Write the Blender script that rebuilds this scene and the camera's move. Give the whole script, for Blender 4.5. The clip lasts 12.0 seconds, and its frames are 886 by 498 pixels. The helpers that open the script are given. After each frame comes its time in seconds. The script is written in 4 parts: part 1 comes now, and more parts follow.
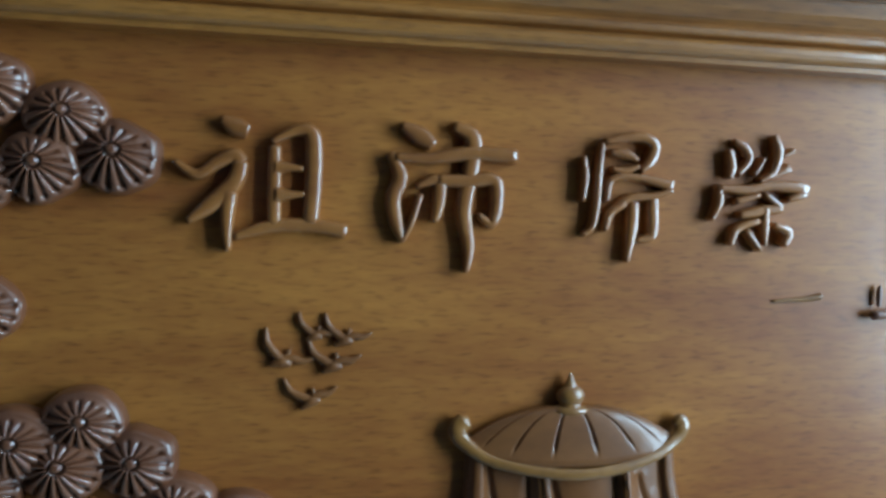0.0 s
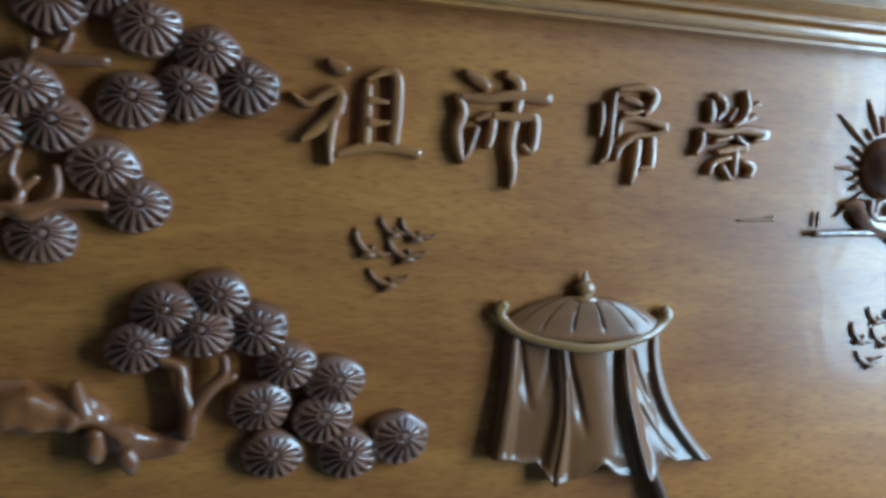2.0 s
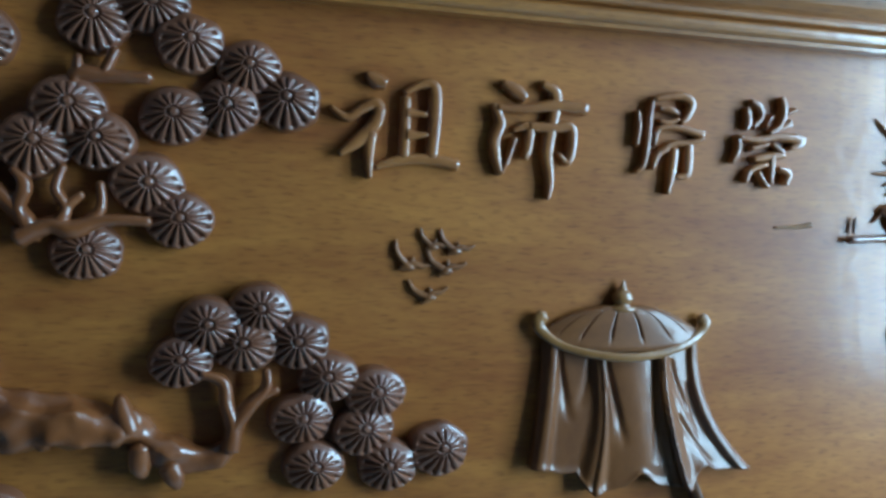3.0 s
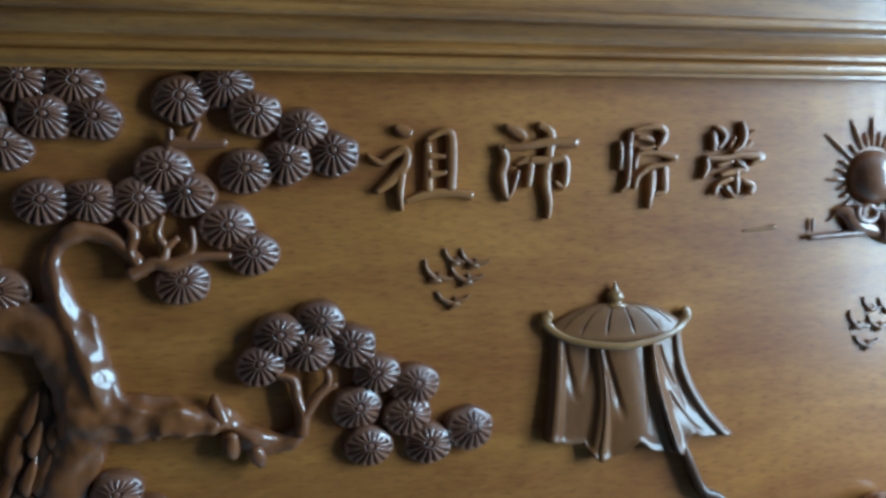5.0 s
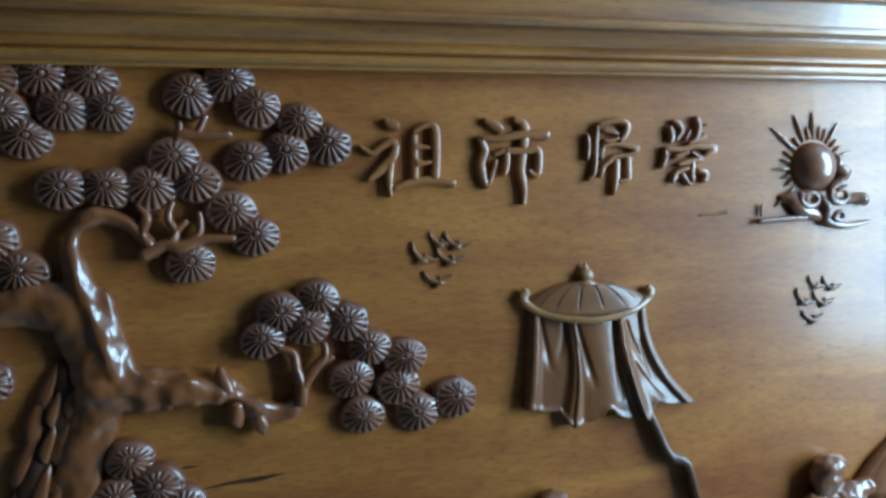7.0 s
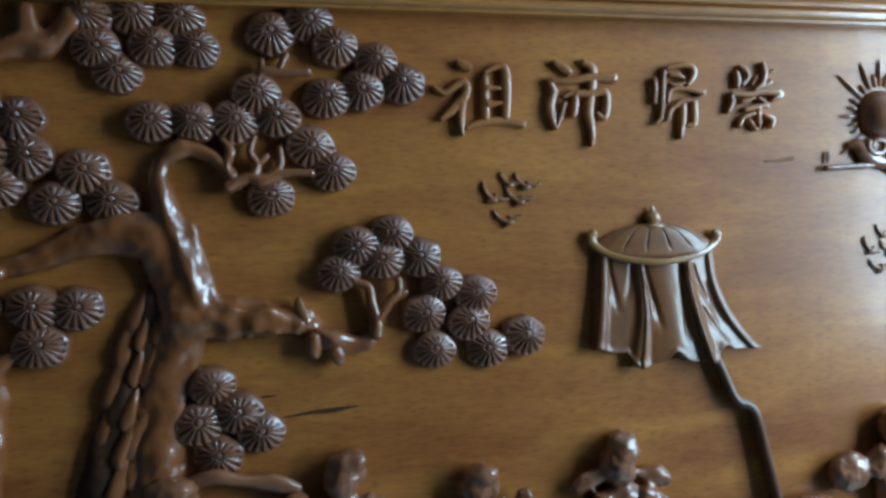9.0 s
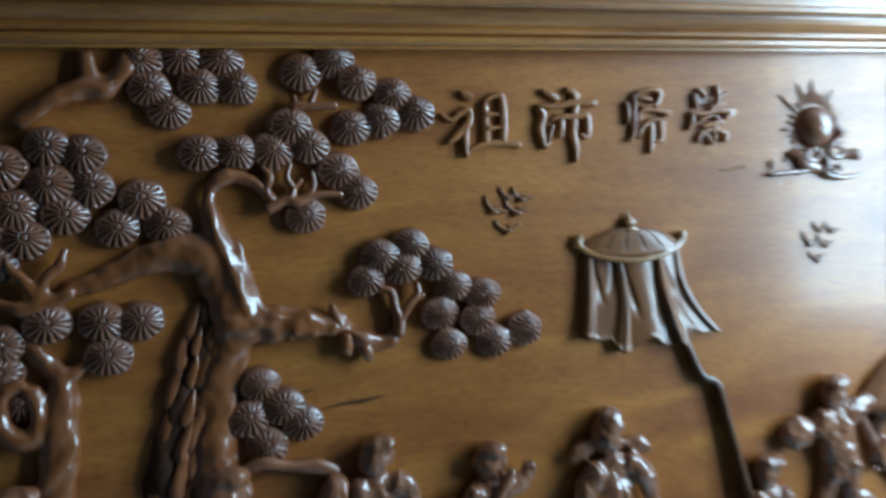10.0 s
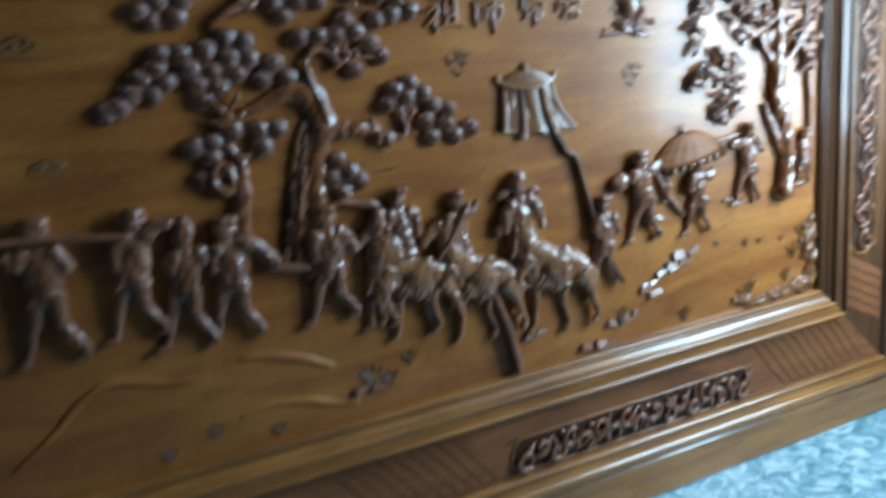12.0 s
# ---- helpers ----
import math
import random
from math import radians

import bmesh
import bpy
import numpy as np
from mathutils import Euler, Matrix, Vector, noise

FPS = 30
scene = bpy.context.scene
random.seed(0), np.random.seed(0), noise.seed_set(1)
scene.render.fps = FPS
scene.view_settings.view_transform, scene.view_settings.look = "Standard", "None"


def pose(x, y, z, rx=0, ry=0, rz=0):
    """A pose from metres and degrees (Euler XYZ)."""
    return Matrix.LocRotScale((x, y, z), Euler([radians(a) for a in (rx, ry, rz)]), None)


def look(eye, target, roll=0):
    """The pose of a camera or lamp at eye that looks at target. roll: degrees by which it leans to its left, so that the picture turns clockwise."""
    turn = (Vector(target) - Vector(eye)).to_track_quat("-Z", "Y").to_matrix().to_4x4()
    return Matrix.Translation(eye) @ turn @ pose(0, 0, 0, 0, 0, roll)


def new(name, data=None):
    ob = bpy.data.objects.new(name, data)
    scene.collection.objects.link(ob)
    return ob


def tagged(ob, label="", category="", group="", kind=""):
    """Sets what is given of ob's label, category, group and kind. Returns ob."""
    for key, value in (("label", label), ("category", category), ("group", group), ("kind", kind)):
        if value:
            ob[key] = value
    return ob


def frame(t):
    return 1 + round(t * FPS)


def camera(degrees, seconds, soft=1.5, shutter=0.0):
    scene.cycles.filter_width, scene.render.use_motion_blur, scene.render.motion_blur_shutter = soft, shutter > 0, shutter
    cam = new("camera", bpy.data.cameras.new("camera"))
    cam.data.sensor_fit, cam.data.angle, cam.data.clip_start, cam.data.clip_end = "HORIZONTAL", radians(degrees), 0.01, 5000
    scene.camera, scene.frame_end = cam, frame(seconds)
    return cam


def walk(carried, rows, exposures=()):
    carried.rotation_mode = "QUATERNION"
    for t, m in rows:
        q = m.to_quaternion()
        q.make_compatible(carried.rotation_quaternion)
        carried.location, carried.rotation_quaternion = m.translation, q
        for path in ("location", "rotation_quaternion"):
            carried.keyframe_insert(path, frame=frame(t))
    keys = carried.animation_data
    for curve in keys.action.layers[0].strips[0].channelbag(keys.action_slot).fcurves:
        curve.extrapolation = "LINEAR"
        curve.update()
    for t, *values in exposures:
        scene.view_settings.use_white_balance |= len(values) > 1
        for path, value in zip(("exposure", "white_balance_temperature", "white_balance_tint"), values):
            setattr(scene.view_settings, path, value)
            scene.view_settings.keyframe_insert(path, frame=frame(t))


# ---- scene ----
cam = camera(58.0, 12.0, soft=3.1, shutter=1.0)
PATH = [
    (0, (-0.229, -0.597, 1.593), (0.166, 1.362, 1.508), 1.3),
    (0.5, (-0.255, -0.602, 1.581), (0.171, 1.349, 1.483), 1.4),
    (1, (-0.267, -0.629, 1.57), (0.159, 1.317, 1.394), 2.2),
    (1.5, (-0.289, -0.687, 1.549), (0.175, 1.25, 1.371), 2.4),
    (2, (-0.365, -0.739, 1.558), (0.181, 1.177, 1.38), 2.8),
    (2.5, (-0.39, -0.742, 1.558), (0.158, 1.173, 1.385), 2.6),
    (3, (-0.392, -0.731, 1.566), (0.131, 1.192, 1.391), 2.2),
    (5, (-0.43, -0.895, 1.601), (0.029, 1.043, 1.422), -0.9),
    (5.5, (-0.434, -0.931, 1.578), (0.047, 1.003, 1.418), -1.6),
    (6, (-0.464, -0.965, 1.595), (0.052, 0.96, 1.428), -1.4),
    (6.5, (-0.471, -0.98, 1.584), (0.067, 0.94, 1.427), -1.5),
    (8.3, (-0.512, -0.954, 1.474), (0.036, 0.969, 1.437), -1.7),
    (8.5, (-0.52, -0.958, 1.467), (0.011, 0.969, 1.413), -1.6),
    (9, (-0.53, -0.986, 1.469), (-0.066, 0.957, 1.377), -1.6),
    (9.5, (-0.569, -1.013, 1.497), (-0.115, 0.933, 1.413), -2.6),
    (10, (-0.666, -1.099, 1.503), (-0.05, 0.8, 1.383), -3.2),
    (10.5, (-0.811, -1.269, 1.501), (-0.05, 0.574, 1.351), -3.1),
    (11, (-0.975, -1.601, 1.487), (-0.311, 0.279, 1.329), -4.8),
    (11.5, (-1.139, -1.77, 1.486), (-0.307, 0.015, 1.138), -5.6),
    (11.8, (-1.177, -1.909, 1.52), (-0.33, -0.15, 1.084), -6.3),
    (12, (-1.177, -1.986, 1.528), (-0.397, -0.21, 1.04), -5.5),
]
# The camera's own exposure and white balance, as they drift: seconds, stops, kelvin, tint.
EXPOSURES = [(0.0, -0.05, 5900, 7), (0.8, -0.05, 5900, 7), (2.0, 0.08, 5300, 2), (6.5, 0.08, 5400, 2), (8.5, 0.0, 5650, 4), (9.5, 0.1, 6000, 8), (10.5, 0.22, 5750, 3), (11.0, 0.26, 5800, 4), (11.5, 0.28, 5800, 5), (12.0, 0.27, 5900, 6)]
walk(cam, [(t, look(eye, target, roll)) for t, eye, target, roll in PATH], EXPOSURES)

# ---- world and light ----
FLOOR = 0.0
TOP = 3.1
world = bpy.data.worlds.new("daylight")
scene.world = world
world.use_nodes = True
wn = world.node_tree.nodes
sky = wn.new("ShaderNodeTexSky")
sky.sky_type, sky.sun_disc = "NISHITA", False
sky.sun_elevation, sky.sun_rotation = radians(50), radians(0)
wn["Background"].inputs["Strength"].default_value = 0.12
world.node_tree.links.new(sky.outputs[0], wn["Background"].inputs["Color"])

sun_data = bpy.data.lights.new("sun", "SUN")
sun_data.energy, sun_data.angle, sun_data.color = 2.0, radians(0.5), (1.0, 0.95, 0.88)
new("sun", sun_data).matrix_world = look((1.0, 9, 10.2), (1.0, 0.5, 0.5))

# The two window openings in the right wall, and the sky light in each, falling in slantwise towards the panel: y from, y to, watts.
WIN_Z0, WIN_Z1, WALL_X, SLANT = 0.98, 2.9, 1.85, radians(66)
WINDOWS = ((-1.20, -0.54, 77.0), (-1.68, -1.24, 58.0))
for y0, y1, watts in WINDOWS:
    sky_lamp = bpy.data.lights.new("window_light", "AREA")
    sky_lamp.shape, sky_lamp.size, sky_lamp.size_y = "RECTANGLE", y1 - y0 - 0.1, WIN_Z1 - WIN_Z0
    sky_lamp.energy, sky_lamp.color = watts, (0.565, 0.79, 0.94)
    ym, zm = (y0 + y1) / 2, (WIN_Z0 + WIN_Z1) / 2
    new("window_light", sky_lamp).matrix_world = look((WALL_X, ym, zm), (WALL_X - math.cos(SLANT), ym + math.sin(SLANT), zm))


# ---- materials ----
def shader(name, rough=0.4, metal=0.0):
    m = bpy.data.materials.new(name)
    m.use_nodes = True
    b = m.node_tree.nodes["Principled BSDF"]
    b.inputs["Roughness"].default_value, b.inputs["Metallic"].default_value = rough, metal
    return m, m.node_tree.nodes, m.node_tree.links, b


def wood(name, light, dark, rough=0.4, coat=0.8, gloss=0.15, along=(1.6, 14.0, 14.0), grain=1.0, bump=0.12, vary=0.0, pores=0.0, ripple=0.3, sheen=0.38):
    """Varnished wood: broad bands, fine pores along the grain, blotches of stain and uneven gloss."""
    m, n, k, b = shader(name, rough)
    co = n.new("ShaderNodeTexCoord")
    mp = n.new("ShaderNodeMapping")
    mp.inputs["Scale"].default_value = along
    k.new(co.outputs["Object"], mp.inputs[0])
    broad = n.new("ShaderNodeTexNoise")
    broad.inputs["Scale"].default_value, broad.inputs["Detail"].default_value, broad.inputs["Distortion"].default_value = 1.3, 5, 0.8
    fine = n.new("ShaderNodeTexNoise")
    fine.inputs["Scale"].default_value, fine.inputs["Detail"].default_value = 14, 6
    blot = n.new("ShaderNodeTexNoise")
    blot.inputs["Scale"].default_value, blot.inputs["Detail"].default_value = 3.1, 3
    k.new(mp.outputs[0], broad.inputs["Vector"])
    k.new(mp.outputs[0], fine.inputs["Vector"])
    k.new(co.outputs["Object"], blot.inputs["Vector"])
    a = n.new("ShaderNodeMath")
    a.operation = "MULTIPLY_ADD"
    a.inputs[1].default_value = 0.45 * grain
    k.new(fine.outputs["Fac"], a.inputs[0])
    k.new(broad.outputs["Fac"], a.inputs[2])
    c = n.new("ShaderNodeMath")
    c.operation = "MULTIPLY_ADD"
    c.inputs[1].default_value = 0.5
    k.new(blot.outputs["Fac"], c.inputs[0])
    k.new(a.outputs[0], c.inputs[2])
    last = c.outputs[0]
    if vary:
        info = n.new("ShaderNodeObjectInfo")
        d = n.new("ShaderNodeMath")
        d.operation = "MULTIPLY_ADD"
        d.inputs[1].default_value = vary
        k.new(info.outputs["Random"], d.inputs[0])
        k.new(last, d.inputs[2])
        last = d.outputs[0]
    half = n.new("ShaderNodeMath")
    half.operation = "MULTIPLY"
    half.inputs[1].default_value = 0.5
    k.new(last, half.inputs[0])
    last = half.outputs[0]
    ramp = n.new("ShaderNodeValToRGB")
    ramp.color_ramp.elements[0].position, ramp.color_ramp.elements[0].color = 0.36, (*dark, 1)
    ramp.color_ramp.elements[1].position, ramp.color_ramp.elements[1].color = 0.62 + 0.3 * vary, (*light, 1)
    k.new(last, ramp.inputs[0])
    tone = ramp.outputs[0]
    if pores:
        # short dark pores lying along the grain
        pm = n.new("ShaderNodeMapping")
        pm.inputs["Scale"].default_value = (60, 400, 400)
        k.new(co.outputs["Object"], pm.inputs[0])
        pn = n.new("ShaderNodeTexNoise")
        pn.inputs["Scale"].default_value, pn.inputs["Detail"].default_value = 1.0, 2
        k.new(pm.outputs[0], pn.inputs["Vector"])
        pr = n.new("ShaderNodeMapRange")
        pr.inputs[1].default_value, pr.inputs[2].default_value, pr.inputs[4].default_value = 0.52, 0.74, pores
        k.new(pn.outputs["Fac"], pr.inputs[0])
        mix = n.new("ShaderNodeMix")
        mix.data_type = "RGBA"
        k.new(pr.outputs[0], mix.inputs[0])
        k.new(tone, mix.inputs[6])
        mix.inputs[7].default_value = (dark[0] * 0.4, dark[1] * 0.38, dark[2] * 0.4, 1)
        tone = mix.outputs[2]
    k.new(tone, b.inputs["Base Color"])
    rr = n.new("ShaderNodeMapRange")
    rr.inputs[3].default_value, rr.inputs[4].default_value = rough * 0.75, rough * 1.35
    k.new(blot.outputs["Fac"], rr.inputs[0])
    k.new(rr.outputs[0], b.inputs["Roughness"])
    bp = n.new("ShaderNodeBump")
    bp.inputs["Strength"].default_value, bp.inputs["Distance"].default_value = bump, 0.004
    k.new(a.outputs[0], bp.inputs["Height"])
    k.new(bp.outputs[0], b.inputs["Normal"])
    b.inputs["Specular IOR Level"].default_value = sheen
    # the varnish lies a little unevenly
    wave = n.new("ShaderNodeTexNoise")
    wave.inputs["Scale"].default_value, wave.inputs["Detail"].default_value = 42, 3
    k.new(co.outputs["Object"], wave.inputs["Vector"])
    cb = n.new("ShaderNodeBump")
    cb.inputs["Strength"].default_value, cb.inputs["Distance"].default_value = ripple, 0.004
    k.new(wave.outputs["Fac"], cb.inputs["Height"])
    k.new(cb.outputs[0], b.inputs["Coat Normal"])
    b.inputs["Coat Weight"].default_value, b.inputs["Coat Roughness"].default_value = coat, gloss
    return m


BOARD = wood("honey_wood_board", (0.46, 0.176, 0.035), (0.23, 0.066, 0.016), 0.38, 0.30, 0.15, (2.4, 9, 11), 0.95, 0.09, 0.0, 0.55, 0.12, 0.31)
RAIL = wood("honey_wood_rail", (0.47, 0.188, 0.037), (0.20, 0.070, 0.015), 0.38, 0.75, 0.15, (1.6, 18, 18), 0.95, 0.08, 0.0, 0.45, 0.12, 0.42)
# The stiles' brown is coloured darker to offset strong light from the near windows.
STILE = wood("darkened_brown_wood", (0.14, 0.055, 0.020), (0.07, 0.027, 0.010), 0.44, 0.55, 0.16, (18, 18, 1.2), 0.9, 0.08, 0.0, 0.3, 0.12, 0.2)
CARVED = wood("carved_brown_wood", (0.30, 0.110, 0.046), (0.145, 0.052, 0.022), 0.38, 1.0, 0.12, (9, 9, 14), 0.8, 0.2)
HIDE = wood("carved_horse_wood", (0.35, 0.138, 0.046), (0.175, 0.064, 0.022), 0.40, 0.9, 0.14, (9, 9, 12), 0.8, 0.25)
FAN = wood("carved_fan_wood", (0.235, 0.086, 0.038), (0.115, 0.040, 0.019), 0.42, 1.0, 0.10, (12, 12, 12), 0.8, 0.12, 0.25, 0.0, 0.25, 0.35)
TITLE = wood("carved_title_wood", (0.39, 0.150, 0.036), (0.22, 0.072, 0.018), 0.34, 1.0, 0.12, (6, 10, 10), 0.8, 0.05)
TRUNK = wood("carved_trunk_wood", (0.27, 0.088, 0.024), (0.17, 0.052, 0.015), 0.34, 1.0, 0.10, (10, 10, 5), 0.5, 0.2, 0.0, 0.0, 0.3, 0.4)
ROOF = wood("carved_roof_wood", (0.25, 0.095, 0.028), (0.14, 0.050, 0.016), 0.42, 0.6, 0.2, (9, 9, 12), 0.8, 0.1, 0.0, 0.0, 0.2, 0.2)
GOLD = wood("carved_tan_wood", (0.36, 0.155, 0.034), (0.16, 0.062, 0.013), 0.38, 1.0, 0.15, (8, 8, 12), 0.8, 0.12)
CLOTH = wood("carved_cloth_wood", (0.235, 0.086, 0.024), (0.13, 0.045, 0.013), 0.40, 0.55, 0.18, (9, 9, 5), 0.8, 0.12, 0.0, 0.0, 0.25, 0.22)
# Near-black tone: shade of the trunk's hollow and inset grounds, and real grain streaks.
DARKWOOD = wood("dark_shade_and_streak_wood", (0.075, 0.031, 0.015), (0.03, 0.012, 0.006), 0.6, 0.1, 0.3, (8, 8, 8), 0.8, 0.1, 0.0, 0.0, 0.2, 0.15)
HATCHED = wood("brown_frieze_wood", (0.30, 0.112, 0.042), (0.16, 0.055, 0.021), 0.55, 0.10, 0.3, (3, 16, 16), 0.9, 0.1, 0.0, 0.0, 0.2, 0.15)


def plaster(name, low, high):
    m, n, k, b = shader(name, 0.85)
    t = n.new("ShaderNodeTexNoise")
    t.inputs["Scale"].default_value, t.inputs["Detail"].default_value = 6, 6
    r = n.new("ShaderNodeValToRGB")
    r.color_ramp.elements[0].color, r.color_ramp.elements[1].color = (*low, 1), (*high, 1)
    k.new(t.outputs["Fac"], r.inputs[0])
    k.new(r.outputs[0], b.inputs["Base Color"])
    bp = n.new("ShaderNodeBump")
    bp.inputs["Strength"].default_value, bp.inputs["Distance"].default_value = 0.15, 0.004
    k.new(t.outputs["Fac"], bp.inputs["Height"])
    k.new(bp.outputs[0], b.inputs["Normal"])
    return m


def terrazzo():
    """Polished blue-grey stone with pale chips and veins."""
    m, n, k, b = shader("blue_grey_terrazzo", 0.22)
    v = n.new("ShaderNodeTexVoronoi")
    v.inputs["Scale"].default_value = 20
    t = n.new("ShaderNodeTexNoise")
    t.inputs["Scale"].default_value, t.inputs["Detail"].default_value, t.inputs["Distortion"].default_value = 9, 7, 2.4
    g = n.new("ShaderNodeTexCoord")
    k.new(g.outputs["Object"], v.inputs["Vector"])
    k.new(g.outputs["Object"], t.inputs["Vector"])
    s = n.new("ShaderNodeMath")
    s.operation = "MULTIPLY_ADD"
    s.inputs[1].default_value = 0.16
    sep = n.new("ShaderNodeSeparateColor")
    k.new(v.outputs["Color"], sep.inputs[0])
    k.new(sep.outputs[0], s.inputs[0])
    k.new(t.outputs["Fac"], s.inputs[2])
    r = n.new("ShaderNodeValToRGB")
    e = r.color_ramp.elements
    e[0].position, e[0].color = 0.36, (0.14, 0.27, 0.31, 1)
    e[1].position, e[1].color = 0.78, (0.66, 0.78, 0.82, 1)
    mid = e.new(0.56)
    mid.color = (0.27, 0.46, 0.52, 1)
    k.new(s.outputs[0], r.inputs[0])
    k.new(r.outputs[0], b.inputs["Base Color"])
    return m


# Tints of the unseen walls and ceiling, set for the light they bounce.
PLASTER = plaster("dull_plaster", (0.22, 0.245, 0.30), (0.28, 0.305, 0.36))
LIMEWASH = plaster("grey_limewash", (0.42, 0.43, 0.46), (0.50, 0.51, 0.54))
STONE = terrazzo()
PAINT = shader("white_window_paint", 0.45)[0]
PAINT.node_tree.nodes["Principled BSDF"].inputs["Base Color"].default_value = (0.75, 0.75, 0.73, 1)


# ---- mesh helpers ----
def part(name, bm, material, parent=None, label="", smooth=True):
    """Links a bmesh as one mesh object under a thing or a part."""
    bmesh.ops.recalc_face_normals(bm, faces=bm.faces[:])
    me = bpy.data.meshes.new(name)
    bm.to_mesh(me)
    bm.free()
    me.materials.append(material)
    if smooth:
        for p in me.polygons:
            p.use_smooth = True
    ob = new(name, me)
    if parent:
        ob.parent = parent
    if label:
        ob["label"] = label
    return ob


def thing(name, label, category, group="", at=(0, 0, 0), kind=""):
    ob = tagged(new(name), label, category, group, kind)
    ob.location = at
    return ob


def box(bm, x0, x1, y0, y1, z0, z1, bevel=0.0):
    made = bmesh.ops.create_cube(bm, size=1.0, matrix=Matrix.Translation(((x0 + x1) / 2, (y0 + y1) / 2, (z0 + z1) / 2)) @ Matrix.Diagonal((x1 - x0, y1 - y0, z1 - z0, 1)))
    if bevel:
        edges = {e for v in made["verts"] for e in v.link_edges}
        bmesh.ops.bevel(bm, geom=list(edges), offset=bevel, segments=2, affect="EDGES", profile=0.5)
    return bm


def spline(points, steps=6):
    """Catmull-Rom through the points (tuples of any length)."""
    p = [points[0], *points, points[-1]]
    out = []
    for i in range(1, len(p) - 2):
        for s in range(steps):
            t = s / steps
            out.append(tuple(0.5 * (2 * b + (c - a) * t + (2 * a - 5 * b + 4 * c - d) * t * t + (3 * b - a - 3 * c + d) * t ** 3)
                             for a, b, c, d in zip(p[i - 1], p[i], p[i + 1], p[i + 2])))
    return out + [tuple(points[-1])]


def limb(bm, points, y=-0.008, flat=0.8, sides=12, knots=0.0, steps=6, ridge=0.0, seed=0.0, tips=True, square=1.0, high=0.0):
    """A tapering carved bar along points of (x, z, radius), half sunk in the board. flat: its depth over its width."""
    path = spline([tuple(q) for q in points], steps)
    rings = []
    for i, q in enumerate(path):
        a, c = path[max(i - 1, 0)], path[min(i + 1, len(path) - 1)]
        d = Vector((c[0] - a[0], 0, c[1] - a[1]))
        d = d.normalized() if d.length > 1e-9 else Vector((1, 0, 0))
        side, r = Vector((-d.z, 0, d.x)), max(q[2], 0.0004)
        depth = q[3] if len(q) > 3 else y
        ring = []
        for s in range(sides):
            w = 2 * math.pi * s / sides
            rr = r
            if knots:
                rr *= 1 + knots * (noise.noise(Vector((q[0] * 38 + seed, math.cos(w) * 1.4, q[1] * 38 + math.sin(w) * 1.4))))
            if ridge:
                rr *= 1 + ridge * max(0.0, math.cos(w - math.pi)) ** 4
            # cos: towards the viewer (-y) at w = pi
            sn, cs = math.sin(w), math.cos(w)
            if square != 1.0:
                sn, cs = math.copysign(abs(sn) ** square, sn), math.copysign(abs(cs) ** square, cs)
            ring.append(bm.verts.new(Vector((q[0], depth, q[1])) + side * (rr * sn) + Vector((0, (high or rr * flat) * cs, 0))))
        rings.append(ring)
    for ra, rb in zip(rings, rings[1:]):
        for s in range(sides):
            bm.faces.new((ra[s], ra[(s + 1) % sides], rb[(s + 1) % sides], rb[s]))
    if tips:
        for ring, k in ((rings[0], 0), (rings[-1], -1)):
            q = path[k]
            a = path[1] if k == 0 else path[-2]
            d = Vector((q[0] - a[0], 0, q[1] - a[1]))
            d = d.normalized() if d.length > 1e-9 else Vector((1, 0, 0))
            tip = bm.verts.new(Vector((q[0], (q[3] if len(q) > 3 else y) - 0.7 * high, q[1])) + d * q[2] * (0.15 if high else 0.6))
            for s in range(sides):
                bm.faces.new((ring[s], ring[(s + 1) % sides], tip))
    return bm


def blob(bm, x, z, rx, rz, ry=0.02, y=-0.008, turn=0.0, seg=14):
    """An egg of the given half sizes, turned in the board's plane."""
    m = Matrix.Translation((x, y, z)) @ Matrix.Rotation(radians(turn), 4, "Y") @ Matrix.Diagonal((rx, ry, rz, 1))
    bmesh.ops.create_uvsphere(bm, u_segments=seg, v_segments=max(6, seg // 2 + 1), radius=1.0, matrix=m)
    return bm


HEWN = bpy.data.textures.new("hewn_wood", "CLOUDS")
HEWN.noise_scale, HEWN.noise_depth = 0.034, 2
CHISEL = bpy.data.textures.new("chisel_marks", "CLOUDS")
CHISEL.noise_scale, CHISEL.noise_depth = 0.011, 1


def melted(ob, size=0.0045, rounds=3, hewn=0.009, chisel=0.0):
    """Melts overlapping pieces into one carved skin."""
    r = ob.modifiers.new("melt", "REMESH")
    r.mode, r.voxel_size, r.use_smooth_shade = "VOXEL", size, True
    s = ob.modifiers.new("soften", "SMOOTH")
    s.factor, s.iterations = 0.5, rounds
    if hewn:
        d = ob.modifiers.new("hewn", "DISPLACE")
        d.texture, d.texture_coords, d.strength, d.mid_level = HEWN, "GLOBAL", hewn, 0.5
    if chisel:
        d = ob.modifiers.new("chisel", "DISPLACE")
        d.texture, d.texture_coords, d.strength, d.mid_level = CHISEL, "GLOBAL", chisel, 0.5
    return ob


# ---- room ----
def wall(name, x0, x1, y0, y1, z0, z1, label):
    return tagged(part(name, box(bmesh.new(), x0, x1, y0, y1, z0, z1), PLASTER, smooth=False), label, "wall", kind="structure")


